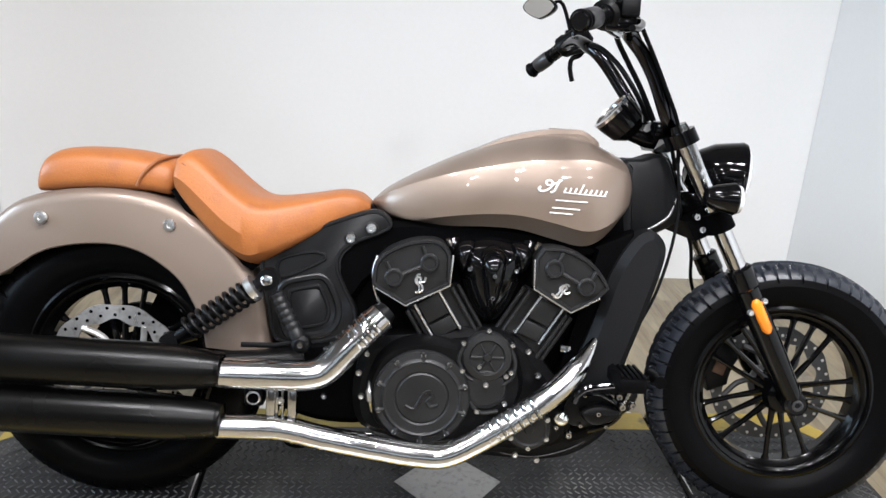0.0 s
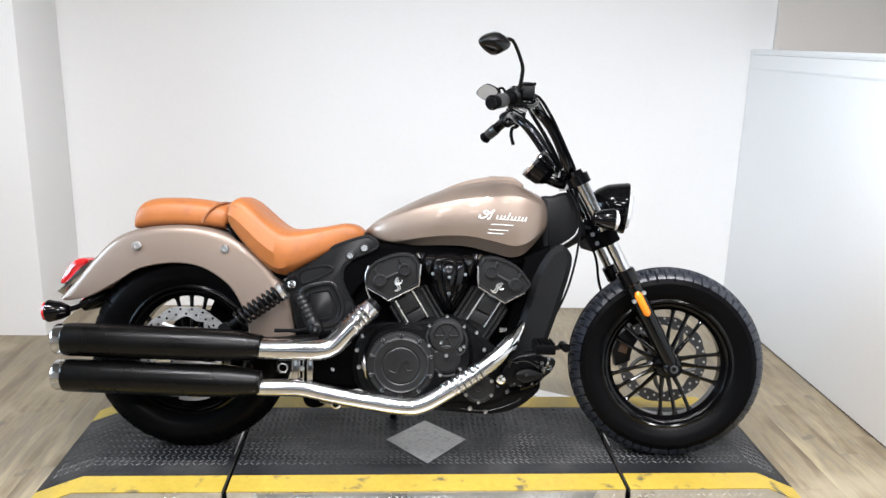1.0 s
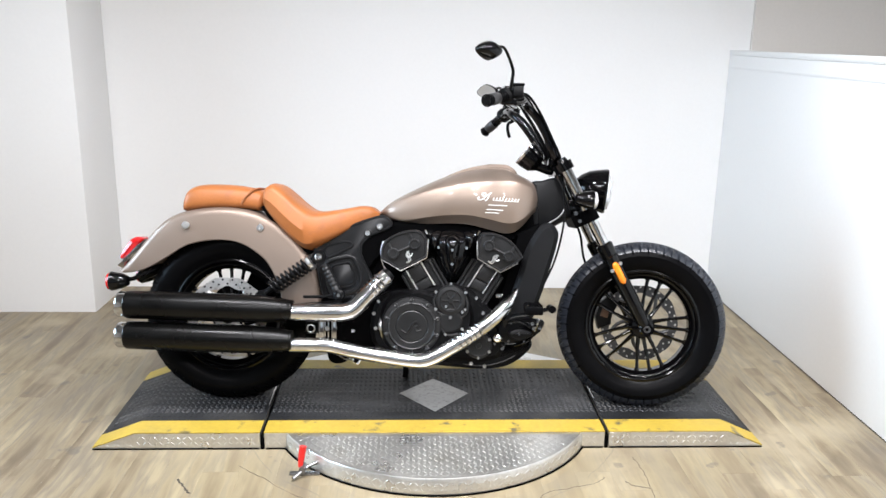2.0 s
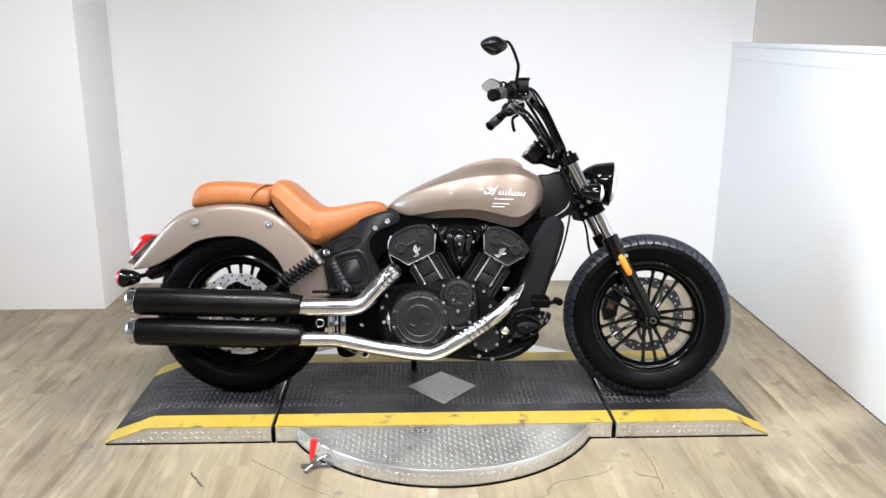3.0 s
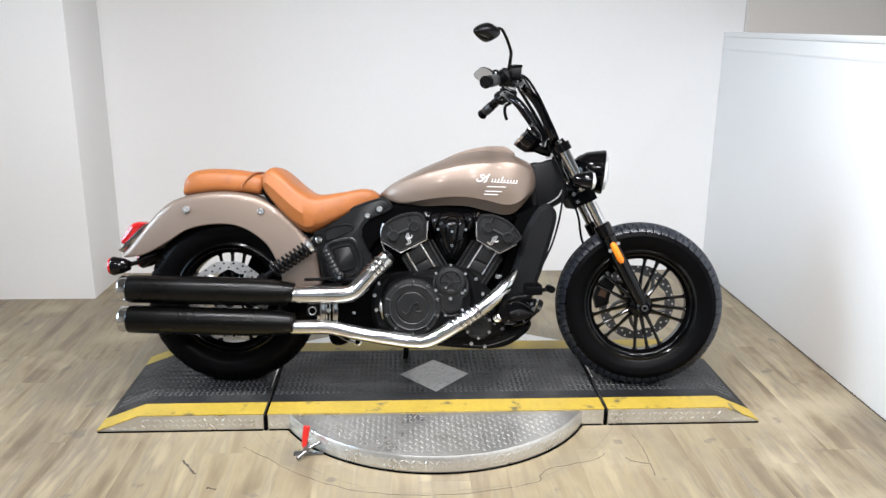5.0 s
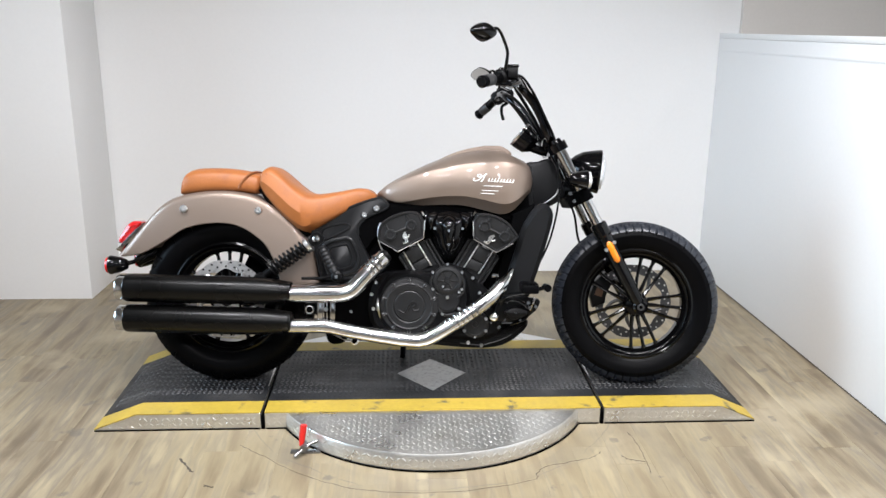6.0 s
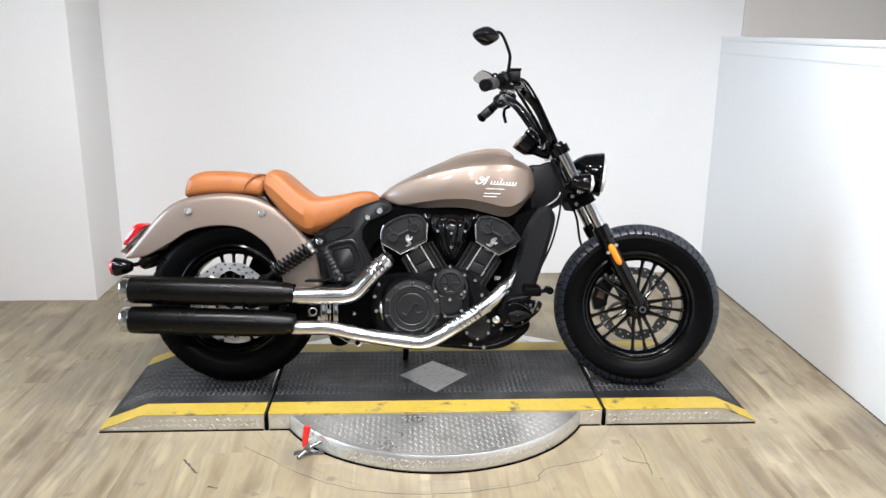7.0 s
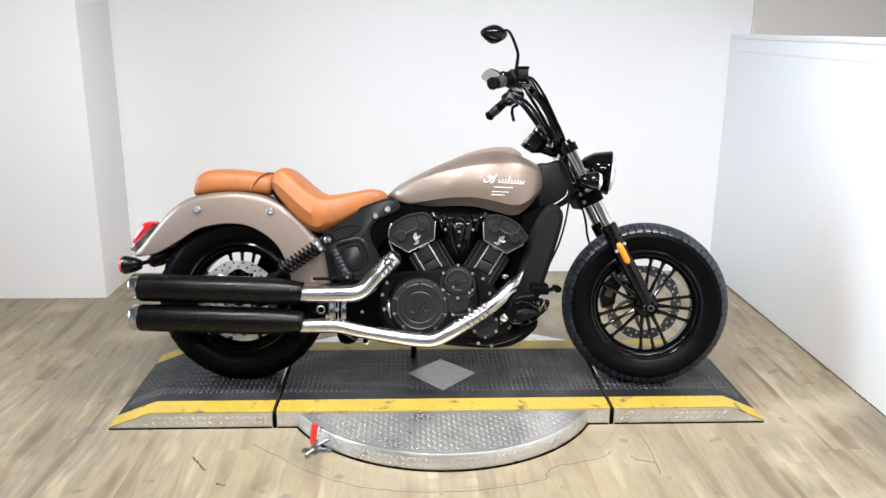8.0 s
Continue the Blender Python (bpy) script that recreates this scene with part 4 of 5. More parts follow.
# --- rear fender: crown and skirts of one sheet
def fender_mesh():
    outer = curve_points([(-1.20, 0.490), (-1.152, 0.553), (-1.05, 0.668), (-0.965, 0.717), (-0.835, 0.738), (-0.721, 0.732), (-0.633, 0.702), (-0.564, 0.654), (-0.497, 0.580), (-0.454, 0.489), (-0.434, 0.378)], 5)
    inner = curve_points([(-1.188, 0.484), (-1.15, 0.490), (-1.097, 0.505), (-1.011, 0.553), (-0.935, 0.598), (-0.828, 0.618), (-0.733, 0.606), (-0.649, 0.552), (-0.607, 0.489), (-0.585, 0.43), (-0.578, 0.388)], 5)
    outer, inner = resample(outer, 48), resample(inner, 48)
    rings = []
    for k, (o, i) in enumerate(zip(outer, inner)):
        u = k / 47
        w = min(1, u / 0.5)
        half = 0.112 * (0.72 + 0.28 * w * w * (3 - 2 * w))
        def line(t):
            up = []
            d = i - o
            ln = np.linalg.norm(d)
            n = d / (ln + 1e-9)
            R = min(0.020, ln * 0.45)
            up.append((half, i + n * 0))
            up.append((half + 0.002, o + n * min(R * 1.6, ln * 0.7)))
            for q in range(5):
                a = math.pi / 2 * q / 4
                up.append((half - R * 1.25 * (1 - math.cos(a)), o + n * (R * (1 - math.sin(a)) * 0.85 + 0.006 * (1 - q / 4))))
            up.append((half * 0.35, o + n * 0.0005))
            pts = [(-y - (-t), p) for y, p in up] + [(y - t, p) for y, p in up[::-1]]
            return [(p[0] + n[0] * t, y, p[1] + n[1] * t) for y, p in pts]
        rings.append(line(0.0) + line(0.0035)[::-1])
    return loft(rings)


fender = part("rear_fender", fender_mesh(), PAINT, bike, "bronze metallic rear fender")
for bx, bz in ((-0.941, 0.669), (-0.661, 0.665)):
    for s in (-1, 1):
        part("fender_bolt", lathe([(0.0145, 0.0), (0.0145, 0.004), (0.012, 0.007), (0.006, 0.0075), (0.005, 0.004), (0.0005, 0.004)], (bx, 0.112 * s, bz), (0, s, 0), 20), STEEL, fender, "bright fender bolt")
tail = part("tail_light", pillow(curve_points([(-1.222, 0.540), (-1.186, 0.602), (-1.156, 0.618), (-1.132, 0.612), (-1.150, 0.585), (-1.196, 0.535)], 4, True), 0.045, 0.02, 5), RED_LENS, bike, "red tail light lens")
part("bezel", prism([(-1.226, 0.508), (-1.196, 0.53), (-1.146, 0.588), (-1.12, 0.61), (-1.13, 0.575), (-1.20, 0.495)], -0.05, 0.05, 0.004), CHROME, tail, "chrome tail light bezel")
part("plate_arm", tube(curve_points([(-1.00, 0, 0.50), (-1.07, 0, 0.495), (-1.13, 0, 0.472), (-1.16, 0, 0.455)], 5), 0.02, 12), SATIN, bike)

# --- seats
def cushion(top, bottom, widths, square=0.5, tucks=None, k=5, n=44):
    """A stuffed seat lofted from its back to its front between a top and a bottom line."""
    tops, bots, ws = curve_points(top, k), curve_points(bottom, k), curve_points([(w,) for w in widths], k)
    tk = curve_points([(q,) for q in (tucks or [0.0] * len(widths))], k)
    rings = []
    for t, b, w, tu in zip(tops, bots, ws, tk):
        tuck = float(tu[0])
        c, h = (t + b) / 2, (t - b) / 2
        ring = []
        for i in range(n):
            a = 2 * math.pi * i / n
            cs, sn = math.cos(a), math.sin(a)
            yy = math.copysign(abs(cs) ** (square if sn < 0 else square + 0.28), cs) * float(w[0])
            vv = math.copysign(abs(sn) ** square, sn)
            yy *= 1 - 0.10 * max(0, vv) - tuck * max(0, -vv - 0.42)
            ring.append((c[0] + h[0] * vv, yy, c[1] + h[1] * vv))
        rings.append(ring)
    return loft(rings)


solo = part("rider_seat", cushion(
    [(-0.655, 0.790), (-0.646, 0.818), (-0.622, 0.833), (-0.596, 0.824), (-0.564, 0.800), (-0.523, 0.764), (-0.480, 0.735), (-0.437, 0.730), (-0.36, 0.741), (-0.295, 0.753), (-0.252, 0.748), (-0.226, 0.729)],
    [(-0.655, 0.770), (-0.653, 0.736), (-0.632, 0.697), (-0.605, 0.663), (-0.573, 0.628), (-0.537, 0.596), (-0.488, 0.573), (-0.432, 0.602), (-0.365, 0.642), (-0.30, 0.679), (-0.252, 0.700), (-0.226, 0.714)],
    [0.10, 0.128, 0.138, 0.145, 0.150, 0.152, 0.150, 0.140, 0.118, 0.092, 0.075, 0.055], 0.30, [0.4, 0.7, 0.85, 0.86, 0.86, 0.84, 0.72, 0.25, 0.06, 0.04, 0.0, 0.0]), LEATHER, bike, "tan leather scooped rider seat")
pill = part("passenger_seat", cushion(
    [(-0.966, 0.735), (-0.960, 0.776), (-0.946, 0.806), (-0.908, 0.822), (-0.84, 0.826), (-0.77, 0.823), (-0.715, 0.815), (-0.672, 0.806), (-0.652, 0.786)],
    [(-0.968, 0.726), (-0.962, 0.721), (-0.94, 0.722), (-0.90, 0.726), (-0.84, 0.731), (-0.77, 0.732), (-0.715, 0.731), (-0.672, 0.728), (-0.655, 0.756)],
    [0.05, 0.078, 0.088, 0.094, 0.097, 0.097, 0.095, 0.09, 0.07], 0.5), LEATHER, bike, "tan leather passenger pad")
part("strap", tube(curve_points([(-0.738, -0.097, 0.748), (-0.728, -0.098, 0.77), (-0.70, -0.090, 0.802), (-0.684, -0.06, 0.811), (-0.682, 0, 0.812), (-0.684, 0.06, 0.811), (-0.70, 0.090, 0.802), (-0.73, 0.098, 0.75)], 5), 0.0042, 8), PIPING, pill, "tan leather strap")
for s in (-1, 1):
    part("piping", tube(curve_points([(-0.630, 0.128 * s, 0.805), (-0.575, 0.135 * s, 0.765), (-0.515, 0.139 * s, 0.705), (-0.455, 0.135 * s, 0.675), (-0.39, 0.120 * s, 0.69), (-0.31, 0.09 * s, 0.715)], 5), 0.002, 6), PIPING, solo)

# --- frame: side castings, shocks, neck
SIDE = [(-0.464, 0.590), (-0.446, 0.627), (-0.352, 0.671), (-0.266, 0.706), (-0.208, 0.720), (-0.176, 0.700), (-0.178, 0.674), (-0.243, 0.645), (-0.277, 0.624), (-0.289, 0.594), (-0.279, 0.556), (-0.248, 0.492), (-0.249, 0.454), (-0.285, 0.418), (-0.350, 0.402), (-0.428, 0.408), (-0.447, 0.481), (-0.458, 0.538)]
SIDE = curve_points(SIDE, 3, True)


def rim_band(outline, wide, y0, y1, name, parent, mat_):
    """A raised frame that follows an outline."""
    inner = offset_outline(outline, wide)
    rings = [[(x, y0, z) for x, z in outline], [(x, y0 + (y1 - y0) * 0.7, z) for x, z in offset_outline(outline, wide * 0.12)], [(x, y1, z) for x, z in offset_outline(outline, wide * 0.3)], [(x, y1, z) for x, z in offset_outline(outline, wide * 0.7)], [(x, y0, z) for x, z in inner]]
    return part(name, loft(rings, False), mat_, parent)


for s in (-1, 1):
    cast = part("side_casting", prism(SIDE, 0.098 * s, 0.070 * s, 0.004), CAST, bike, "satin black cast frame side")
    box = curve_points([(-0.425, 0.536), (-0.350, 0.569), (-0.314, 0.565), (-0.292, 0.533), (-0.277, 0.483), (-0.292, 0.437), (-0.342, 0.415), (-0.41, 0.420)], 4, True)
    rim_band(box, 0.018, 0.097 * s, 0.104 * s, "rib", cast, CAST)
    rim_band(offset_outline(box, 0.026), 0.010, 0.097 * s, 0.102 * s, "rib", cast, CAST)
    part("box_panel", prism(offset_outline(box, 0.037), 0.0995 * s, 0.09 * s, 0.003), CAST, cast)
    arm = curve_points([(-0.425, 0.598), (-0.364, 0.620), (-0.328, 0.620), (-0.316, 0.608), (-0.328, 0.592), (-0.418, 0.553)], 4, True)
    rim_band(arm, 0.009, 0.097 * s, 0.102 * s, "rib", cast, CAST)
    rim_band(SIDE, 0.010, 0.096 * s, 0.101 * s, "rib", cast, CAST)
    for bx, bz in ((-0.264, 0.652), (-0.219, 0.677)):
        part("frame_bolt", lathe([(0.0155, -0.002), (0.0155, 0.004), (0.012, 0.005), (0.010, 0.002), (0.0005, 0.002)], (bx, 0.098 * s, bz), (0, s, 0), 20), CAST, cast)
        part("bolt_head", lathe([(0.0115, 0.0), (0.0115, 0.005), (0.009, 0.008), (0.005, 0.008), (0.004, 0.005), (0.0005, 0.005)], (bx, 0.098 * s, bz), (0, s, 0), 16), STEEL, cast)
    # shock absorber
    a, b = Vector((-0.434, 0.165 * s, 0.564)), Vector((-0.645, 0.165 * s, 0.415))
    d = (b - a).normalized()
    shock = part("shock_absorber", tube([a, a + d * 0.055, a + d * 0.25], [0.017, 0.014, 0.012], 14), SATIN, bike, "coil-over shock with a black spring")
    part("eye", lathe([(0.024, -0.014), (0.024, 0.014)], tuple(a), (0, s, 0), 20), SATIN, shock)
    part("eye_bolt", lathe([(0.0125, 0.012), (0.0125, 0.022), (0.009, 0.025), (0.0005, 0.026)], tuple(a), (0, s, 0), 16), CHROME, shock, "bright shock bolt")
    part("collar", tube([a + d * 0.030, a + d * 0.033, a + d * 0.047, a + d * 0.05], [0.024, 0.03, 0.03, 0.026], 20), STEEL, shock)
    u = Vector((0, 1, 0))
    v = d.cross(u)
    hel = [a + d * (0.05 + 0.16 * k / 144) + (u * math.cos(2 * math.pi * k / 16) + v * math.sin(2 * math.pi * k / 16)) * 0.0255 for k in range(145)]
    part("spring", tube(hel, 0.0046, 7), SATIN, shock)
    part("lower_mount", lathe([(0.02, -0.014), (0.02, 0.014)], tuple(b), (0, s, 0), 18), SATIN, shock)
    # folded passenger peg
    p0, p1 = Vector((-0.418, 0.165 * s, 0.535)), Vector((-0.362, 0.178 * s, 0.432))
    q = (p1 - p0)
    prof = [(0.0, 0.010), (0.03, 0.017)]
    for k in range(6):
        prof += [(0.08 + k * 0.13, 0.0172), (0.10 + k * 0.13, 0.0160), (0.125 + k * 0.13, 0.0160), (0.145 + k * 0.13, 0.0172)]
    prof += [(0.93, 0.0165), (1.0, 0.010)]
    peg = part("passenger_peg", tube([p0 + q * t for t, r in prof], [r for t, r in prof], 14), CAST, bike, "folded passenger peg with ribbed rubber")
    part("hinge", lathe([(0.021, -0.014), (0.023, 0.0), (0.020, 0.010), (0.012, 0.015)], tuple(p1 + Vector((0.004, 0, -0.006))), (0, s, 0), 18), SATIN, peg)
    part("hinge_bolt", bolt(p1.x + 0.004, p1.y + s * 0.013, p1.z - 0.006, 0.008, 0.008, (0, s, 0)), CHROME, peg)
    arm2 = [(-0.69, 0.11 * s, 0.345), (-0.60, 0.115 * s, 0.352), (-0.45, 0.11 * s, 0.36), (-0.36, 0.10 * s, 0.365)]
    part("swingarm", tube(arm2, [0.02, 0.026, 0.03, 0.034], 14), SATIN, bike)

neck = curve_points([(0.345, 0.845), (0.39, 0.862), (0.445, 0.872), (0.478, 0.80), (0.498, 0.735), (0.45, 0.695), (0.378, 0.665), (0.35, 0.70)], 4, True)
part("neck_casting", pillow(neck, 0.062, 0.025, 6), SHROUD, bike, "dark grey cast steering neck")
part("neck_rib", tube(curve_points([(0.475, -0.055, 0.775), (0.46, -0.064, 0.735), (0.42, -0.066, 0.705), (0.385, -0.064, 0.69)], 5), 0.0032, 8), DISC, bike)
# dark filler added to close the gap between tank and neck
part("tank_gap_fill", prism([(0.24, 0.70), (0.345, 0.765), (0.385, 0.70), (0.37, 0.645), (0.27, 0.65)], -0.056, 0.056, 0.006), MATTE, bike)
part("backbone", tube([(0.40, 0, 0.78), (0.2, 0, 0.69), (0.0, 0, 0.68), (-0.22, 0, 0.68), (-0.42, 0, 0.60)], 0.045, 14), SATIN, bike)
part("battery_box", block(-0.43, -0.23, -0.068, 0.068, 0.38, 0.62, 0.012), MATTE, bike)
# dark filler added behind the rear cylinder
part("rear_gap_fill", block(-0.255, -0.10, -0.072, 0.072, 0.42, 0.62, 0.012), MATTE, bike)
part("air_box", pillow(curve_points([(-0.30, 0.64), (-0.20, 0.69), (0.0, 0.70), (0.20, 0.685), (0.30, 0.66), (0.30, 0.63), (0.10, 0.60), (-0.06, 0.60), (-0.20, 0.57), (-0.26, 0.50), (-0.30, 0.52)], 3, True), 0.092, 0.015, 4), MATTE, bike)
part("gearbox", pillow(curve_points([(-0.47, 0.36), (-0.42, 0.40), (-0.30, 0.42), (-0.20, 0.43), (-0.18, 0.30), (-0.20, 0.225), (-0.30, 0.215), (-0.40, 0.24), (-0.46, 0.28)], 4, True), 0.105, 0.02, 4), MATTE, bike, "black gearbox housing behind the engine")
part("down_tube", prism([(0.285, 0.66), (0.375, 0.70), (0.385, 0.60), (0.33, 0.42), (0.285, 0.30), (0.20, 0.28), (0.24, 0.42), (0.285, 0.55)], -0.10, 0.10, 0.012), MATTE, bike, "black front frame casting")
for bx, bz in ((-0.312, 0.283), (-0.205, 0.262)):
    part("gearbox_bolt", bolt(bx, -0.106, bz, 0.007, 0.008), STEEL, bike)
part("shift_linkage", tube(curve_points([(-0.20, -0.15, 0.355), (-0.206, -0.165, 0.325), (-0.203, -0.168, 0.30), (-0.198, -0.155, 0.27)], 5), [0.006] * 6 + [0.009] * 5 + [0.005] * 5, 10), STEEL, bike)
# dark filler added for the shade between seat and fender
part("seat_gap_shade", prism([(-0.65, 0.752), (-0.60, 0.690), (-0.53, 0.622), (-0.47, 0.578), (-0.482, 0.568), (-0.542, 0.600), (-0.612, 0.666), (-0.664, 0.742)], -0.100, 0.100, 0.004), MATTE, bike)
part("seat_pan", prism([(-0.65, 0.74), (-0.45, 0.575), (-0.20, 0.695), (-0.23, 0.715), (-0.44, 0.61), (-0.62, 0.76)], -0.090, 0.090, 0.005), MATTE, bike)

# radiator between the down tubes
rad = curve_points([(0.368, 0.680), (0.402, 0.703), (0.425, 0.696), (0.443, 0.668), (0.440, 0.625), (0.418, 0.54), (0.383, 0.425), (0.345, 0.335), (0.245, 0.330), (0.274, 0.43), (0.302, 0.52), (0.326, 0.605)], 4, True)
part("radiator", pillow(rad, 0.135, 0.02, 5), SHROUD, bike, "radiator behind a dark grey shroud")

# --- engine
AX = ((Vector((-0.118, 0, 0.60)), Vector((0.035, 0, 0.345))), (Vector((0.228, 0, 0.60)), Vector((0.075, 0, 0.345))))
crank = curve_points([(-0.245, 0.335), (-0.205, 0.425), (-0.10, 0.445), (0.0, 0.465), (0.10, 0.46), (0.175, 0.40), (0.235, 0.32), (0.255, 0.235), (0.20, 0.185), (0.05, 0.185), (-0.10, 0.195), (-0.225, 0.225)], 4, True)
engine = part("engine", pillow(crank, 0.145, 0.02, 5), SATIN, bike, "black V-twin engine")
for (top, foot), s in zip(AX, (-1, 1)):
    d = (top - foot).normalized()
    t = Vector((d.z, 0, -d.x))
    ring = []
    for q, w in ((-0.02, 0.062), (0.0, 0.064), (0.20, 0.066), (0.22, 0.064)):
        c = foot + d * q
        ring.append([c + t * a + Vector((0, b, 0)) for a, b in ((-w, -0.10), (-w * 0.8, -0.118), (w * 0.8, -0.118), (w, -0.10), (w, 0.10), (w * 0.8, 0.118), (-w * 0.8, 0.118), (-w, 0.10))])
    cyl = part("cylinder", loft(ring), ENGINE, engine, "black ribbed cylinder")
    for a in (-0.064, -0.050, 0.050, 0.064):
        for b in (-1, 1):
            part("rib", tube([foot + d * q + t * a + Vector((0, b * (0.118 if abs(a) > 0.06 else 0.126), 0)) for q in (0.035, 0.10, 0.215)], 0.0055, 8), ENGINE, cyl)


def rocker(outline, circles, badge, edge, stripes):
    """A head cover: raised plate with bosses, bright trim line and strips down the cylinder."""
    cover = part("rocker_cover", prism(outline, -0.165, -0.11, 0.008, 3), ENGINE, engine, "black rocker cover with a bright milled edge")
    rim_band(outline, 0.011, -0.164, -0.171, "raised_rim", cover, ENGINE)
    for cx, cz in circles:
        part("boss", lathe([(0.021, -0.002), (0.021, 0.006), (0.018, 0.009), (0.014, 0.009), (0.013, 0.005), (0.0005, 0.005)], (cx, -0.168, cz), (0, -1, 0), 26), ENGINE, cover)
    (ca, cb) = circles
    up = Vector((-(cb[1] - ca[1]), 0, cb[0] - ca[0])).normalized()
    for cx, cz in circles:
        p = Vector((cx, -0.1695, cz))
        part("rib", tube([p + up * 0.02, p + up * 0.04], 0.005, 8), ENGINE, cover)
    part("rib", tube([Vector((ca[0], -0.1695, ca[1])).lerp(Vector((cb[0], -0.1695, cb[1])), q) for q in (0.25, 0.75)], 0.005, 8), ENGINE, cover)
    part("trim_line", tube([(x, -0.167, z) for x, z in edge], 0.0028, 8), STEEL, cover, "bright trim line")
    bx, bz, rot_ = badge
    cr, sr = math.cos(rot_), math.sin(rot_)
    sq = curve_points([(-0.020, -0.006), (-0.012, -0.011), (-0.003, -0.004), (0.0, 0.006), (0.008, 0.011), (0.014, 0.004), (0.007, -0.002), (0.012, -0.008), (0.021, -0.005)], 4)
    em = tube([(bx + u * cr - v * sr, -0.1695, bz + u * sr + v * cr) for u, v in sq], 0.0027, 6)
    tail_ = curve_points([(-0.016, -0.013), (-0.006, -0.016), (0.002, -0.008), (0.004, 0.004), (0.014, 0.013), (0.020, 0.008)], 4)
    tube([(bx + u * cr - v * sr, -0.1695, bz + u * sr + v * cr) for u, v in tail_], 0.0023, 6, True, em)
    part("emblem", em, STEEL, cover, "small silver emblem")
    (a0, b0), (a1, b1) = stripes
    mid_ = lambda p, q, u: (p[0] + (q[0] - p[0]) * u, p[1] + (q[1] - p[1]) * u)
    for u0, u1 in ((0.02, 0.56), (0.62, 0.98)):
        quad = [mid_(mid_(a0, b0, u0), mid_(a1, b1, u0), 0.08), mid_(mid_(a0, b0, u0), mid_(a1, b1, u0), 0.92), mid_(mid_(a0, b0, u1), mid_(a1, b1, u1), 0.92), mid_(mid_(a0, b0, u1), mid_(a1, b1, u1), 0.08)]
        part("cylinder_panel", prism(quad, -0.136, -0.12, 0.003), ENGINE, cover)
    for a, b in stripes:
        part("cylinder_strip", tube([(a[0], -0.122, a[1]), (a[0], -0.139, a[1]), (b[0], -0.139, b[1]), (b[0], -0.122, b[1])], 0.003, 8), STEEL, cover, "bright strip on the cylinder")
    return cover


rocker(curve_points([(-0.209, 0.563), (-0.207, 0.604), (-0.184, 0.636), (-0.135, 0.661), (-0.081, 0.669), (-0.056, 0.660)], 3) + [(-0.040, 0.637), (-0.039, 0.568), (-0.135, 0.518), (-0.196, 0.553)], ((-0.162, 0.581), (-0.086, 0.617)), (-0.109, 0.569, 1.0),
       [(-0.036, 0.636), (-0.040, 0.568), (-0.135, 0.519), (-0.202, 0.556)], (((-0.114, 0.515), (-0.066, 0.434)), ((-0.062, 0.549), (-0.010, 0.465))))
rocker([(0.143, 0.636)] + curve_points([(0.160, 0.662), (0.208, 0.662), (0.266, 0.636), (0.304, 0.592), (0.312, 0.574)], 3) + [(0.291, 0.553), (0.230, 0.519), (0.145, 0.569)], ((0.186, 0.616), (0.260, 0.578)), (0.203, 0.568, 0.1),
       [(0.142, 0.634), (0.145, 0.569), (0.230, 0.519), (0.292, 0.553)], (((0.166, 0.547), (0.113, 0.461)), ((0.218, 0.521), (0.168, 0.437))))

# dark fillers added to close the gaps round the cylinders
part("cylinder_valley", prism([(-0.075, 0.50), (-0.01, 0.44), (0.052, 0.40), (0.12, 0.44), (0.185, 0.50), (0.17, 0.655), (-0.065, 0.655)], -0.10, 0.10, 0.006), MATTE, engine)
part("front_gap_fill", prism([(0.19, 0.30), (0.33, 0.42), (0.36, 0.56), (0.30, 0.60), (0.20, 0.52)], -0.06, 0.06, 0.005), MATTE, engine)
# intake cover in the V
def domed(outline, y0, y1, foot=(0.053, 0.60)):
    """A bulging cover: an outline that shrinks to its middle as it rises."""
    o = curve_points(outline, 5, True)
    rings = []
    for q in (0.0, 0.25, 0.45, 0.62, 0.76, 0.87, 0.95, 0.99):
        k = math.sqrt(max(0.0, 1 - q * q)) if q else 1.0
        rings.append([(foot[0] + (x - foot[0]) * k, y0 + (y1 - y0) * q, foot[1] + (z - foot[1]) * k) for x, z in o])
    return loft(rings)


cov = part("intake_cover", domed([(-0.028, 0.652), (0.012, 0.668), (0.053, 0.674), (0.094, 0.668), (0.134, 0.652), (0.126, 0.59), (0.096, 0.512), (0.053, 0.470), (0.010, 0.512), (-0.020, 0.59)], -0.09, -0.182), GLOSS, engine, "gloss black intake cover between the cylinders")
part("spine", domed([(0.022, 0.640), (0.053, 0.660), (0.084, 0.640), (0.082, 0.59), (0.068, 0.535), (0.053, 0.510), (0.038, 0.535), (0.024, 0.59)], -0.145, -0.202), GLOSS, cov)
part("dome_ring", tube(curve_points([(0.053 + 0.026 * math.cos(radians(a)), -0.188, 0.632 + 0.022 * math.sin(radians(a))) for a in range(0, 360, 30)], 3, True), 0.0022, 6, False, None, True), BLACK_CHROME, cov)
for s in (-1, 1):
    part("lobe", domed([(0.053 + s * 0.040, 0.664), (0.053 + s * 0.078, 0.660), (0.053 + s * 0.086, 0.625), (0.053 + s * 0.066, 0.590), (0.053 + s * 0.046, 0.615)], -0.12, -0.172, (0.053 + s * 0.064, 0.632)), GLOSS, cov)
for bx, bz, y in ((0.002, 0.606, -0.158), (0.104, 0.606, -0.158), (0.053, 0.548, -0.185), (0.053, 0.600, -0.202)):
    part("cover_bolt", bolt(bx, y, bz, 0.0062, 0.008), CHROME, cov)
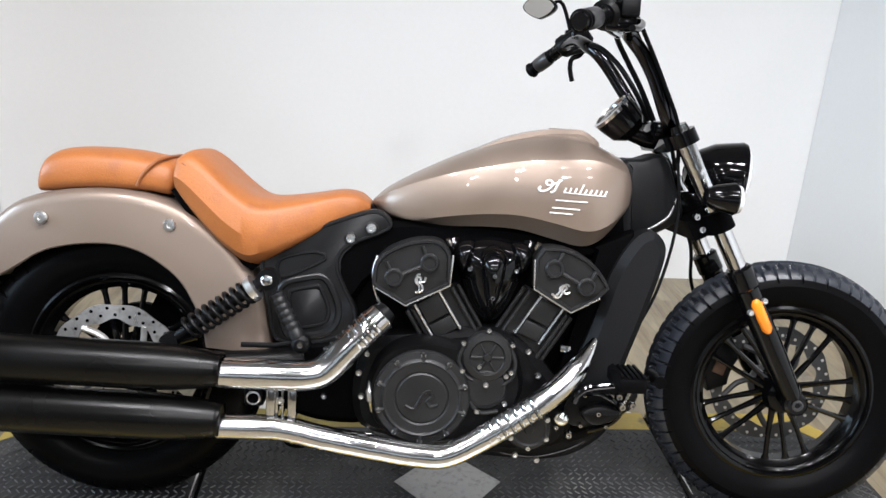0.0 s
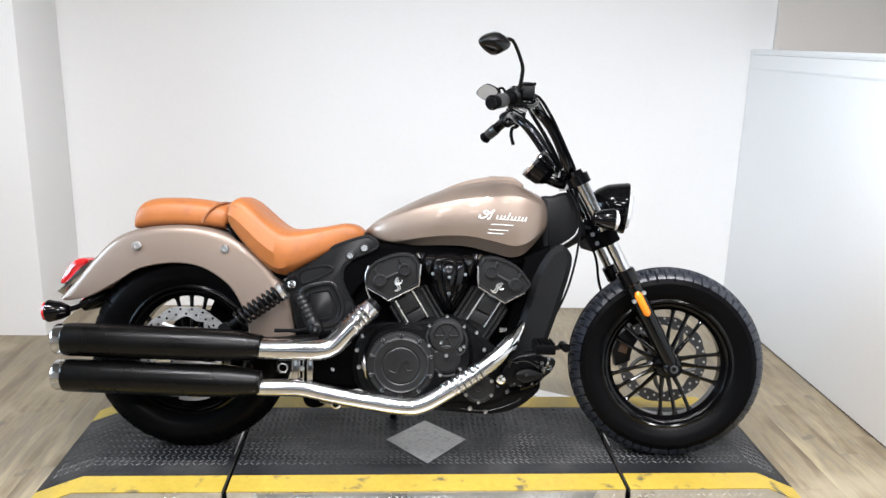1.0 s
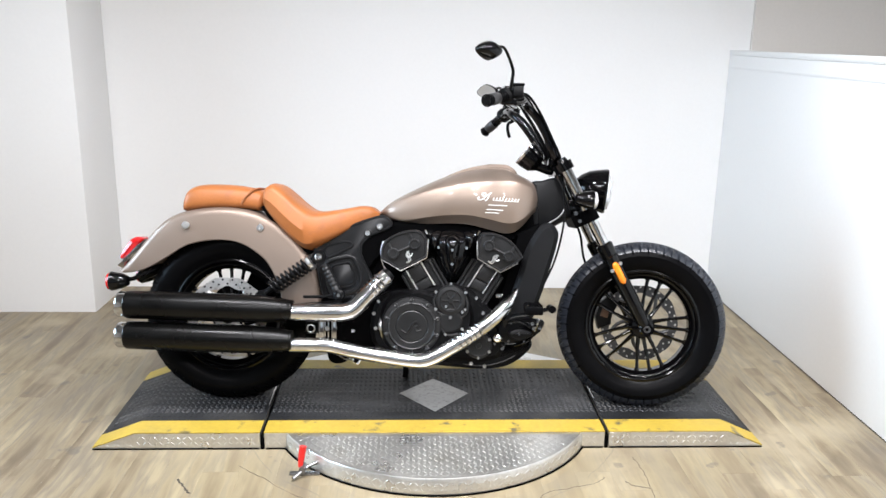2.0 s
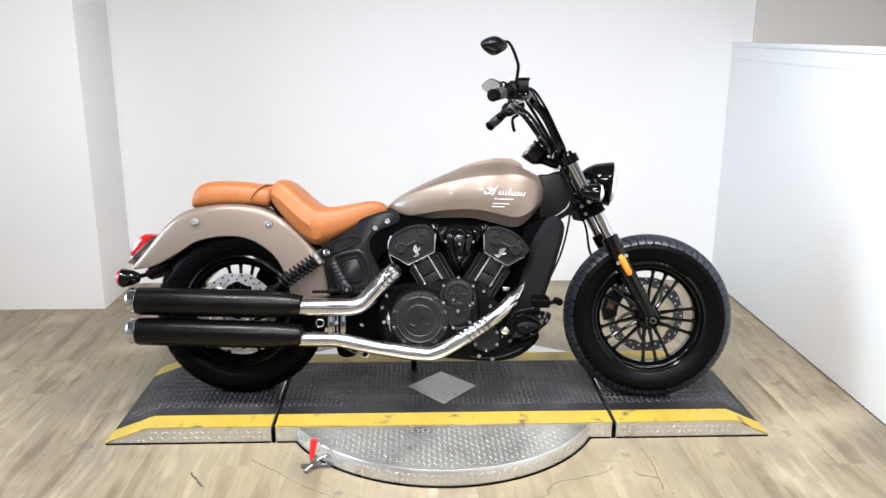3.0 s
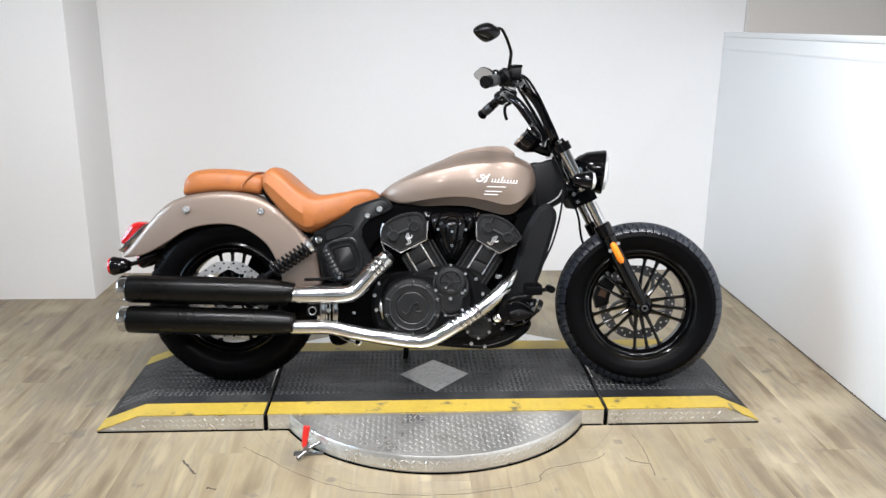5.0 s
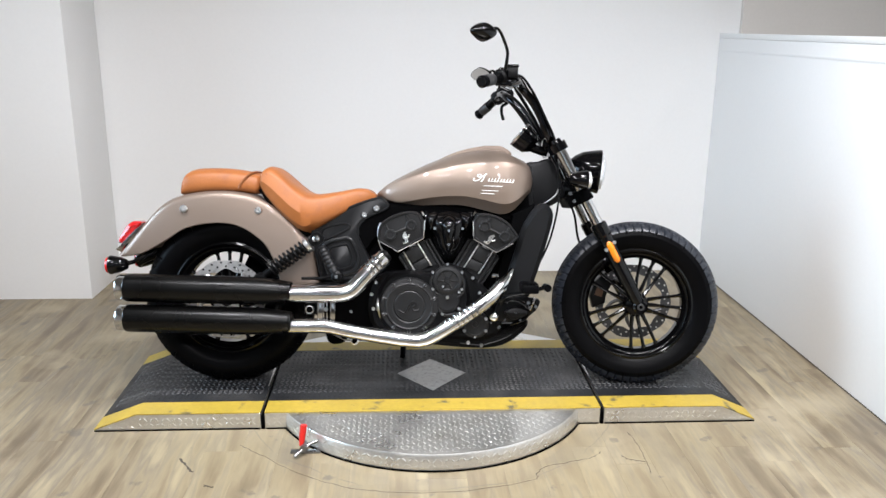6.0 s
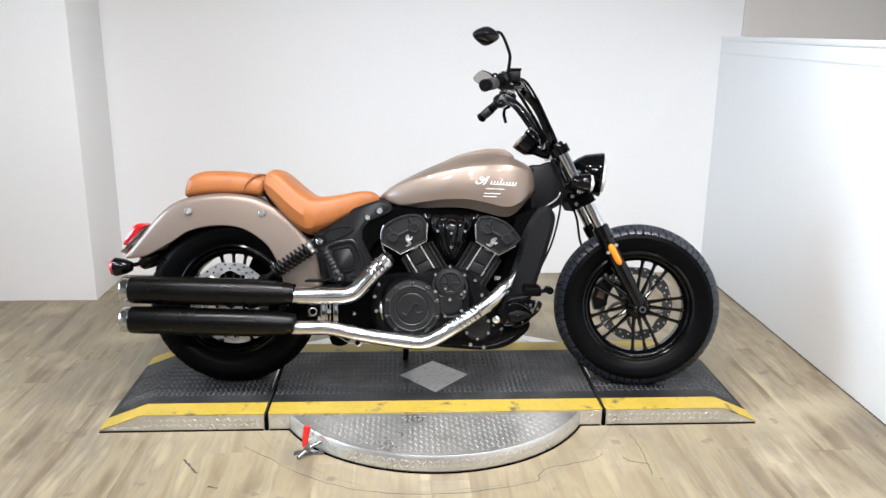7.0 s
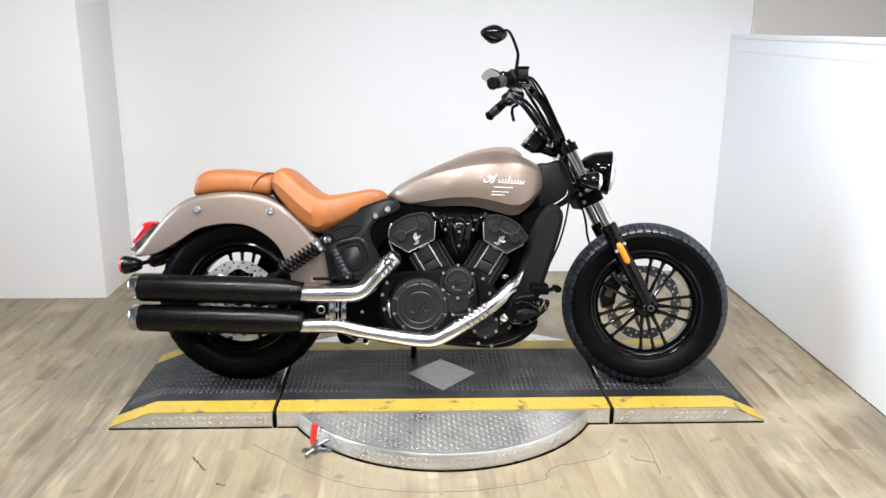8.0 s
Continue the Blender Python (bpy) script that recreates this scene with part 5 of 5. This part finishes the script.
for s in (-1, 1):
    part("intake_pipe", tube(curve_points([(0.052 + s * 0.05, -0.10, 0.60), (0.052 + s * 0.075, -0.115, 0.63), (0.052 + s * 0.085, -0.10, 0.66)], 5), 0.016, 14), GLOSS, cov)
    part("clip", tube([(0.052 + s * 0.094, -0.145, 0.655), (0.052 + s * 0.10, -0.15, 0.668)], 0.006, 8), CHROME, cov)


def cover_disc(name, cx, cz, y, r, rings, bolts, rb, label, parent=engine):
    prof = [(r, 0.03), (r, 0.006), (r - 0.004, 0.0), (r - 0.016, -0.002)]
    for k, (rr, h) in enumerate(rings):
        prof.append((rr, h))
    c = part(name, lathe([(a, -b) for a, b in prof], (cx, y, cz), (0, -1, 0), 64), ENGINE, parent, label)
    for k in range(bolts):
        a = 2 * math.pi * (k + 0.5) / bolts
        part("cover_bolt", bolt(cx + rb * math.cos(a), y - 0.001, cz + rb * math.sin(a), 0.0062, 0.006), STEEL, c)
    return c


part("primary_case", pillow(curve_points([(-0.215, 0.32), (-0.18, 0.415), (-0.09, 0.447), (0.0, 0.440), (0.048, 0.472), (0.105, 0.452), (0.125, 0.40), (0.135, 0.33), (0.10, 0.255), (0.02, 0.215), (-0.09, 0.198), (-0.18, 0.235)], 4, True), 0.178, 0.015, 5), SATIN, engine, "black engine side case")
clutch = cover_disc("clutch_cover", -0.090, 0.317, -0.192, 0.107, [(0.088, -0.006), (0.084, -0.008), (0.080, -0.005), (0.062, -0.004), (0.058, -0.001), (0.054, -0.004), (0.0005, -0.005)], 10, 0.098, "round black clutch cover with a raised emblem")
sq = curve_points([(-0.036, -0.014), (-0.018, -0.022), (-0.006, -0.006), (0.002, 0.012), (0.016, 0.020), (0.024, 0.008), (0.012, -0.002), (0.02, -0.014), (0.036, -0.010)], 4)
em = tube([(-0.09 + u, -0.1975, 0.315 + v) for u, v in sq], 0.004, 6)
part("emblem", em, ENGINE, clutch)
for k in range(10):
    a = 2 * math.pi * (k + 0.5) / 10
    part("tab", tube([(-0.090 + r * math.cos(a), -0.1945, 0.317 + r * math.sin(a)) for r in (0.083, 0.103)], 0.0058, 8), ENGINE, clutch)
cam_c = cover_disc("cam_cover", 0.050, 0.413, -0.186, 0.056, [(0.040, -0.002), (0.036, 0.003), (0.010, 0.003), (0.008, -0.003), (0.0005, -0.003)], 6, 0.062, "round black gear cover")
for k in range(6):
    a = 2 * math.pi * k / 6
    part("rib", tube([(0.05 + 0.010 * math.cos(a), -0.184, 0.413 + 0.010 * math.sin(a)), (0.05 + 0.036 * math.cos(a), -0.184, 0.413 + 0.036 * math.sin(a))], 0.003, 6), ENGINE, cam_c)
idle = cover_disc("idler_cover", 0.050, 0.340, -0.182, 0.048, [(0.036, -0.003), (0.010, -0.002), (0.0005, -0.003)], 5, 0.054, "small round black cover")
for pts in ([(0.0, 0.44), (-0.012, 0.405), (0.004, 0.37), (0.03, 0.355)], [(0.098, 0.44), (0.112, 0.405), (0.108, 0.37), (0.088, 0.35)], [(0.02, 0.372), (0.05, 0.380), (0.08, 0.372)], [(0.012, 0.315), (0.04, 0.285), (0.08, 0.29)]):
    part("web", tube(curve_points([(x, -0.180, z) for x, z in pts], 5), 0.0048, 8), ENGINE, idle)
cover_disc("water_pump_cover", 0.155, 0.247, -0.168, 0.052, [(0.040, -0.005), (0.036, -0.001), (0.012, -0.001), (0.010, -0.006), (0.0005, -0.006)], 6, 0.046, "round black water pump cover")
part("sump", pillow(curve_points([(-0.19, 0.225), (0.10, 0.205), (0.25, 0.215), (0.345, 0.262), (0.348, 0.222), (0.26, 0.158), (0.12, 0.148), (-0.12, 0.175)], 4, True), 0.12, 0.02, 4), SATIN, engine, "black belly pan")
part("pan_edge", tube(curve_points([(0.10, -0.122, 0.168), (0.18, -0.125, 0.163), (0.26, -0.122, 0.185), (0.325, -0.115, 0.222)], 5), 0.0016, 8), DARK_DISC, engine)
for bx, bz in ((-0.232, 0.355), (-0.225, 0.30), (-0.215, 0.40), (0.17, 0.365), (0.145, 0.42), (0.205, 0.33), (0.13, 0.175), (0.18, 0.165)):
    part("case_bolt", bolt(bx, -0.146, bz, 0.007, 0.008), STEEL, engine)
part("oil_line", tube(curve_points([(-0.200, -0.15, 0.625), (-0.208, -0.156, 0.595), (-0.205, -0.158, 0.555), (-0.192, -0.155, 0.518)], 5), 0.0030, 10), STEEL, engine)

# --- exhaust
def pipe_with_shield(path, y, r, name, slots, label, slot_y, taper=1):
    pts = curve_points([(x, y if not isinstance(y, list) else 0, z) for x, z in path], 6) if not isinstance(y, list) else curve_points([(x, yy, z) for (x, z), yy in zip(path, y)], 6)
    p = part(name, tube(pts, [r * min(1, 0.25 + 0.75 * (len(pts) - 1 - q) / taper) for q in range(len(pts))], 24), CHROME, bike, label)
    (x0, z0), (x1, z1), n = slots
    d = Vector((x1 - x0, 0, z1 - z0)).normalized()
    nn = Vector((-d.z, 0, d.x))
    for k in range(n):
        c = Vector((x0, slot_y, z0)).lerp(Vector((x1, slot_y, z1)), (k + 0.5) / n)
        ring = lambda lo, hi, rr, sh: [c + d * (sh + 0.004 * math.cos(radians(q))) + (nn * math.sin(radians(q)) - Y * math.cos(radians(q))) * rr for q in range(lo, hi + 1, 12)]
        for lo, hi in ((-50, 10), (22, 82)):
            part("slot", tube(ring(lo, hi, r * 1.0, 0.0), 0.0018, 6), DARK_DISC, p)
            part("louvre", tube(ring(lo, hi, r * 1.005, 0.006), [0.0015, 0.003, 0.0038, 0.0038, 0.003, 0.0015], 8), CHROME, p)
    return p


def muffler(zc, x_tip, name_label):
    prof = [(0.046, 0.0), (0.0505, 0.004), (0.0515, 0.02), (0.0515, 0.43), (0.0500, 0.485), (0.0465, 0.53), (0.0415, 0.572), (0.037, 0.60), (0.034, 0.605)]
    m = part("muffler", lathe(prof, (-1.125, -0.205, zc), (1, -0.02, -0.012), 44), MUFFLER, bike, name_label)
    part("tip", lathe([(0.046, 0.01), (0.0475, -0.022), (0.045, -0.028), (0.038, -0.026), (0.036, 0.02)], (-1.125, -0.205, zc), (1, -0.02, -0.012), 36, False), CHROME, m, "polished exhaust tip")
    part("bore", lathe([(0.0365, 0.01), (0.0005, 0.012)], (-1.125, -0.205, zc), (1, 0, 0), 30, False), MATTE, m)
    part("end_ring", lathe([(0.035, 0.590), (0.0375, 0.596), (0.0375, 0.606), (0.034, 0.608)], (-1.125, -0.205, zc), (1, -0.02, -0.012), 36, False), MUFFLER, m)
    return m


muffler(0.378, -1.125, "long matte black muffler")
muffler(0.266, -1.125, "long matte black muffler")
pipe_with_shield([(-0.525, 0.364), (-0.45, 0.3645), (-0.385, 0.3645), (-0.33, 0.367), (-0.296, 0.382), (-0.258, 0.424), (-0.217, 0.466), (-0.182, 0.500)], [-0.217, -0.218, -0.218, -0.217, -0.212, -0.205, -0.195, -0.18], 0.0335, "exhaust_pipe", ((-0.288, 0.394), (-0.198, 0.486), 7), "chrome rear exhaust pipe with a slotted heat shield", -0.198)
pipe_with_shield([(-0.525, 0.244), (-0.45, 0.245), (-0.382, 0.244), (-0.299, 0.227), (-0.174, 0.207), (-0.091, 0.197), (-0.03, 0.200), (0.045, 0.240), (0.136, 0.299), (0.200, 0.346), (0.242, 0.385), (0.271, 0.420), (0.294, 0.455)], [-0.217, -0.218, -0.219, -0.220, -0.222, -0.223, -0.224, -0.222, -0.214, -0.202, -0.185, -0.165, -0.145], 0.0275, "exhaust_pipe", ((0.040, 0.237), (0.160, 0.316), 7), "chrome front exhaust pipe with a slotted heat shield", -0.2185, 11)
part("pipe_clip", block(0.216, 0.240, -0.150, -0.132, 0.422, 0.438, 0.003), CHROME, bike)
part("pipe_flange", tube([(-0.186, -0.182, 0.497), (-0.172, -0.176, 0.510)], [0.03, 0.022], 20), SATIN, bike)
br = bmesh.new()
block(-0.424, -0.404, -0.225, -0.19, 0.268, 0.345, 0.005, 2, br)
block(-0.378, -0.358, -0.225, -0.19, 0.268, 0.345, 0.005, 2, br)
block(-0.406, -0.398, -0.218, -0.195, 0.27, 0.343, 0.003, 2, br)
block(-0.392, -0.386, -0.218, -0.195, 0.27, 0.343, 0.002, 2, br)
brk = part("exhaust_bracket", br, CHROME, bike, "chrome bracket between the exhaust pipes")
part("bracket_bolt", bolt(-0.393, -0.216, 0.306, 0.008, 0.006), STEEL, brk)
mcy = part("swingarm_cap", block(-0.478, -0.436, -0.185, -0.14, 0.280, 0.322, 0.006), SATIN, bike)
part("cap_ring", lathe([(0.016, 0.0), (0.016, 0.006), (0.012, 0.007), (0.011, 0.002), (0.0005, 0.002)], (-0.457, -0.185, 0.301), (0, -1, 0), 24), STEEL, mcy)
part("cap_plug", lathe([(0.0115, 0.0), (0.0115, 0.004), (0.0005, 0.0045)], (-0.457, -0.185, 0.301), (0, -1, 0), 20), MATTE, mcy)
part("peg_mount", tube([(-0.49, -0.165, 0.414), (-0.416, -0.168, 0.416), (-0.36, -0.172, 0.428)], 0.006, 10), SATIN, bike)

# shield clamps, stand linkage below the pipes
for (xa, za), (xb, zb) in (((-0.302, 0.2278), (-0.296, 0.2264)), ((-0.192, 0.2100), (-0.186, 0.2090)), ((-0.362, 0.2405), (-0.357, 0.2393))):
    part("shield_seam", tube([(xa, -0.2205, za), (xb, -0.2205, zb)], 0.0288, 24), CHROME, bike)
part("linkage_block", pillow(curve_points([(-0.405, 0.212), (-0.36, 0.205), (-0.325, 0.195), (-0.335, 0.168), (-0.372, 0.158), (-0.40, 0.172)], 3, True), 0.03, 0.01, 3), MATTE, bike).data.transform(Matrix.Translation((0, -0.095, 0)))
part("linkage_eye", lathe([(0.0155, -0.01), (0.0155, 0.008), (0.011, 0.010), (0.010, 0.002), (0.0005, 0.002)], (-0.296, -0.13, 0.176), (0, -1, 0), 22), STEEL, bike, "bright ring of the stand linkage")
part("linkage_plug", lathe([(0.0095, 0.0), (0.0095, 0.006), (0.0005, 0.0065)], (-0.296, -0.131, 0.176), (0, -1, 0), 16), MATTE, bike)
part("linkage_rod", tube([(-0.385, -0.128, 0.205), (-0.335, -0.13, 0.178), (-0.30, -0.13, 0.174), (-0.22, -0.128, 0.182), (-0.12, -0.12, 0.178)], 0.0035, 8), DISC, bike)

# --- foot controls
ctl = part("foot_control", prism(curve_points([(0.235, 0.318), (0.255, 0.345), (0.32, 0.352), (0.39, 0.345), (0.385, 0.312), (0.345, 0.275), (0.27, 0.255), (0.228, 0.275)], 3, True), -0.172, -0.14, 0.006), SATIN, bike, "black forward foot control")
peg = part("foot_peg", block(0.314, 0.375, -0.300, -0.19, 0.380, 0.412, 0.006), RUBBER, ctl, "black rubber foot peg")
for k in range(5):
    part("tread_bar", block(0.320 + k * 0.0115, 0.326 + k * 0.0115, -0.298, -0.20, 0.411, 0.4165, 0.001), RUBBER, peg)
part("brake_pedal", tube(curve_points([(0.246, -0.20, 0.325), (0.252, -0.21, 0.348), (0.275, -0.215, 0.364), (0.32, -0.22, 0.373), (0.37, -0.225, 0.386), (0.405, -0.23, 0.396)], 5), 0.0075, 10), GLOSS, ctl)
part("pedal_pad", tube([(0.408, -0.205, 0.396), (0.410, -0.27, 0.398)], 0.0135, 14), RUBBER, ctl)
part("brake_cylinder", pillow(curve_points([(0.262, 0.30), (0.30, 0.318), (0.345, 0.308), (0.34, 0.285), (0.29, 0.272)], 4, True), 0.02, 0.012, 4), SATIN, ctl).data.transform(Matrix.Translation((0, -0.185, 0)))
part("return_spring", tube([(0.355 + 0.010 * q / 24, -0.178 + 0.006 * math.cos(q * 1.05), 0.30 + 0.05 * q / 48 + 0.006 * math.sin(q * 1.05)) for q in range(48)], 0.0016, 5), STEEL, ctl)
for bx, bz, r in ((0.223, 0.278, 0.014), (0.331, 0.334, 0.0075), (0.349, 0.334, 0.0085), (0.369, 0.343, 0.006), (0.213, 0.257, 0.006), (0.242, 0.240, 0.008), (0.272, 0.335, 0.005), (0.288, 0.340, 0.005)):
    part("control_bolt", bolt(bx, -0.174, bz, r, 0.012), CHROME, ctl)
part("pivot_ball", lathe([(0.004, -0.012), (0.012, -0.008), (0.0165, 0.0), (0.0150, 0.008), (0.009, 0.014), (0.0005, 0.016)], (0.223, -0.182, 0.279), (0, -1, 0), 20), CHROME, ctl, "bright pedal pivot")
part("brake_hose", tube(curve_points([(0.262, -0.178, 0.335), (0.30, -0.192, 0.343), (0.335, -0.194, 0.326), (0.352, -0.186, 0.296), (0.33, -0.18, 0.268), (0.285, -0.175, 0.25)], 5), 0.0055, 10), GLOSS, ctl)
for bx, bz, r in ((0.352, 0.318, 0.0085), (0.374, 0.322, 0.008), (0.300, 0.300, 0.006), (0.262, 0.272, 0.005), (0.318, 0.272, 0.005)):
    part("control_bolt", bolt(bx, -0.196, bz, r, 0.012), CHROME, ctl)
part("drive_pulley", lathe([(0.06, 0.07), (0.110, 0.075), (0.115, 0.078), (0.115, 0.10), (0.06, 0.10)], (RX, 0, RZ), (0, 1, 0), 60, False, None, True), MATTE, rear)
# left side: belt guard, peg, side stand
part("belt_guard", prism([(-0.80, 0.40), (-0.30, 0.37), (-0.30, 0.34), (-0.80, 0.36)], 0.085, 0.115, 0.006), SATIN, bike)
part("side_stand", tube([(-0.12, 0.09, 0.22), (-0.13, 0.20, 0.06), (-0.135, 0.215, 0.038)], [0.014, 0.012, 0.012], 12), SATIN, bike, "black side stand folded out")
part("foot_peg_far", tube([(0.335, 0.16, 0.40), (0.332, 0.30, 0.405)], [0.016, 0.019], 12), RUBBER, bike)
part("rod", tube([(-0.40, -0.13, 0.225), (-0.30, -0.135, 0.205), (-0.20, -0.12, 0.20)], 0.006, 8), STEEL, bike)
for bx in (-0.335, -0.30, -0.245):
    part("fitting", lathe([(0.012, -0.015), (0.014, 0.0), (0.012, 0.015)], (bx, -0.13, 0.195), (0, 1, 0), 12), SATIN, bike)

# --- tank badge: plain shapes, with three speed lines
def on_tank(x, z, s=-1):
    """The tank's skin at (x, z), between shoulder and lip."""
    xs = [c[0] for c in tank_curve]
    zs, zl, hw = (float(np.interp(x, xs, [c[k] for c in tank_curve])) for k in (2, 3, 5))
    q = min(1, max(0, (z - zs) / (zl - zs)))
    return Vector((x, s * ((0.925 + 0.075 * math.sin(math.pi * q) + 0.035 * q) * hw + 0.0006), z))


def skin_stroke(pts, r):
    """A raised rounded stroke along the tank's side."""
    line = curve_points(pts, 4)
    return tube([on_tank(x, z) for x, z in line], r, 6)


badge = part("badge", skin_stroke([(0.196, 0.7835), (0.23, 0.7815), (0.262, 0.7800), (0.291, 0.7785)], 0.0012), WHITE, tank, "silver-white tank badge of plain strokes")
part("swash", skin_stroke([(0.147, 0.7945), (0.142, 0.789), (0.149, 0.7845), (0.162, 0.788), (0.172, 0.799), (0.168, 0.808), (0.158, 0.806), (0.162, 0.798), (0.180, 0.803), (0.192, 0.811)], 0.0024), WHITE, badge)
part("swash", skin_stroke([(0.188, 0.811), (0.181, 0.797), (0.176, 0.786), (0.168, 0.782)], 0.0026), WHITE, badge)
for k, tall in enumerate((0.011, 0.0115, 0.012, 0.021, 0.011, 0.0115, 0.012, 0.011, 0.0115)):
    bx, bz = 0.197 + 0.0113 * k, 0.7832 - 0.00055 * k
    part("bar", skin_stroke([(bx, bz), (bx + tall * 0.22, bz + tall * 0.5), (bx + tall * 0.45, bz + tall)], 0.0019), WHITE, badge)
for x0, x1, z in ((0.180, 0.250, 0.766), (0.174, 0.235, 0.749), (0.170, 0.220, 0.738)):
    part("speed_line", tube([on_tank(x0 + (x1 - x0) * q, z - 0.002 * q) for q in (0, 0.5, 1)], 0.0016, 6), WHITE, tank, "thin white line")

# ---------------------------------------------------------------- cracks and scuffs in the floor covering
for pts, r in (([(0.683, -0.361), (0.692, -0.443), (0.690, -0.539), (0.683, -0.639)], 0.0016),
               ([(0.617, -0.521), (0.633, -0.548), (0.660, -0.556), (0.687, -0.568)], 0.0026),
               ([(-0.68, -0.408), (-0.604, -0.472), (-0.435, -0.613), (-0.285, -0.690), (-0.099, -0.724), (0.106, -0.713), (0.292, -0.665), (0.313, -0.625), (0.352, -0.584), (0.504, -0.537), (0.553, -0.493)], 0.0014),
               ([(-0.860, -0.492), (-0.834, -0.533), (-0.800, -0.580)], 0.0045),
               ([(-0.745, -0.660), (-0.715, -0.670)], 0.004)):
    line = curve_points([(x, y, 0.0002) for x, y in pts], 7)
    wobble = random.Random(len(pts))
    line = [p + np.array((wobble.uniform(-0.003, 0.003), wobble.uniform(-0.003, 0.003), 0)) for p in line]
    crack = tube(line, [r * wobble.uniform(0.45, 1.1) for p in line], 6)
    for v in crack.verts:
        v.co.z *= 0.3
    part("crack", crack, SUBFLOOR, floor)

# ---------------------------------------------------------------- floor planks, last
PW, PL = 0.125, 0.92
plank_mesh = bpy.data.meshes.new("plank")
pb = block(-PW / 2 + 0.0001, PW / 2 - 0.0001, -PL / 2 + 0.0001, PL / 2 - 0.0001, -0.005, 0.0, 0.0003, 1)
pb.to_mesh(plank_mesh)
pb.free()
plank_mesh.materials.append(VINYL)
rnd = random.Random(5)
for i in range(-22, 14):
    off = rnd.random() * PL
    for j in range(-4, 4):
        ob = new("plank", plank_mesh)
        ob.location = (i * PW + 0.02, j * PL + off, 0)
        ob.parent = floor
        if ob.location.y + PL / 2 > 1.9 or ob.location.x > 1.64:
            ob.location.z = -0.0005
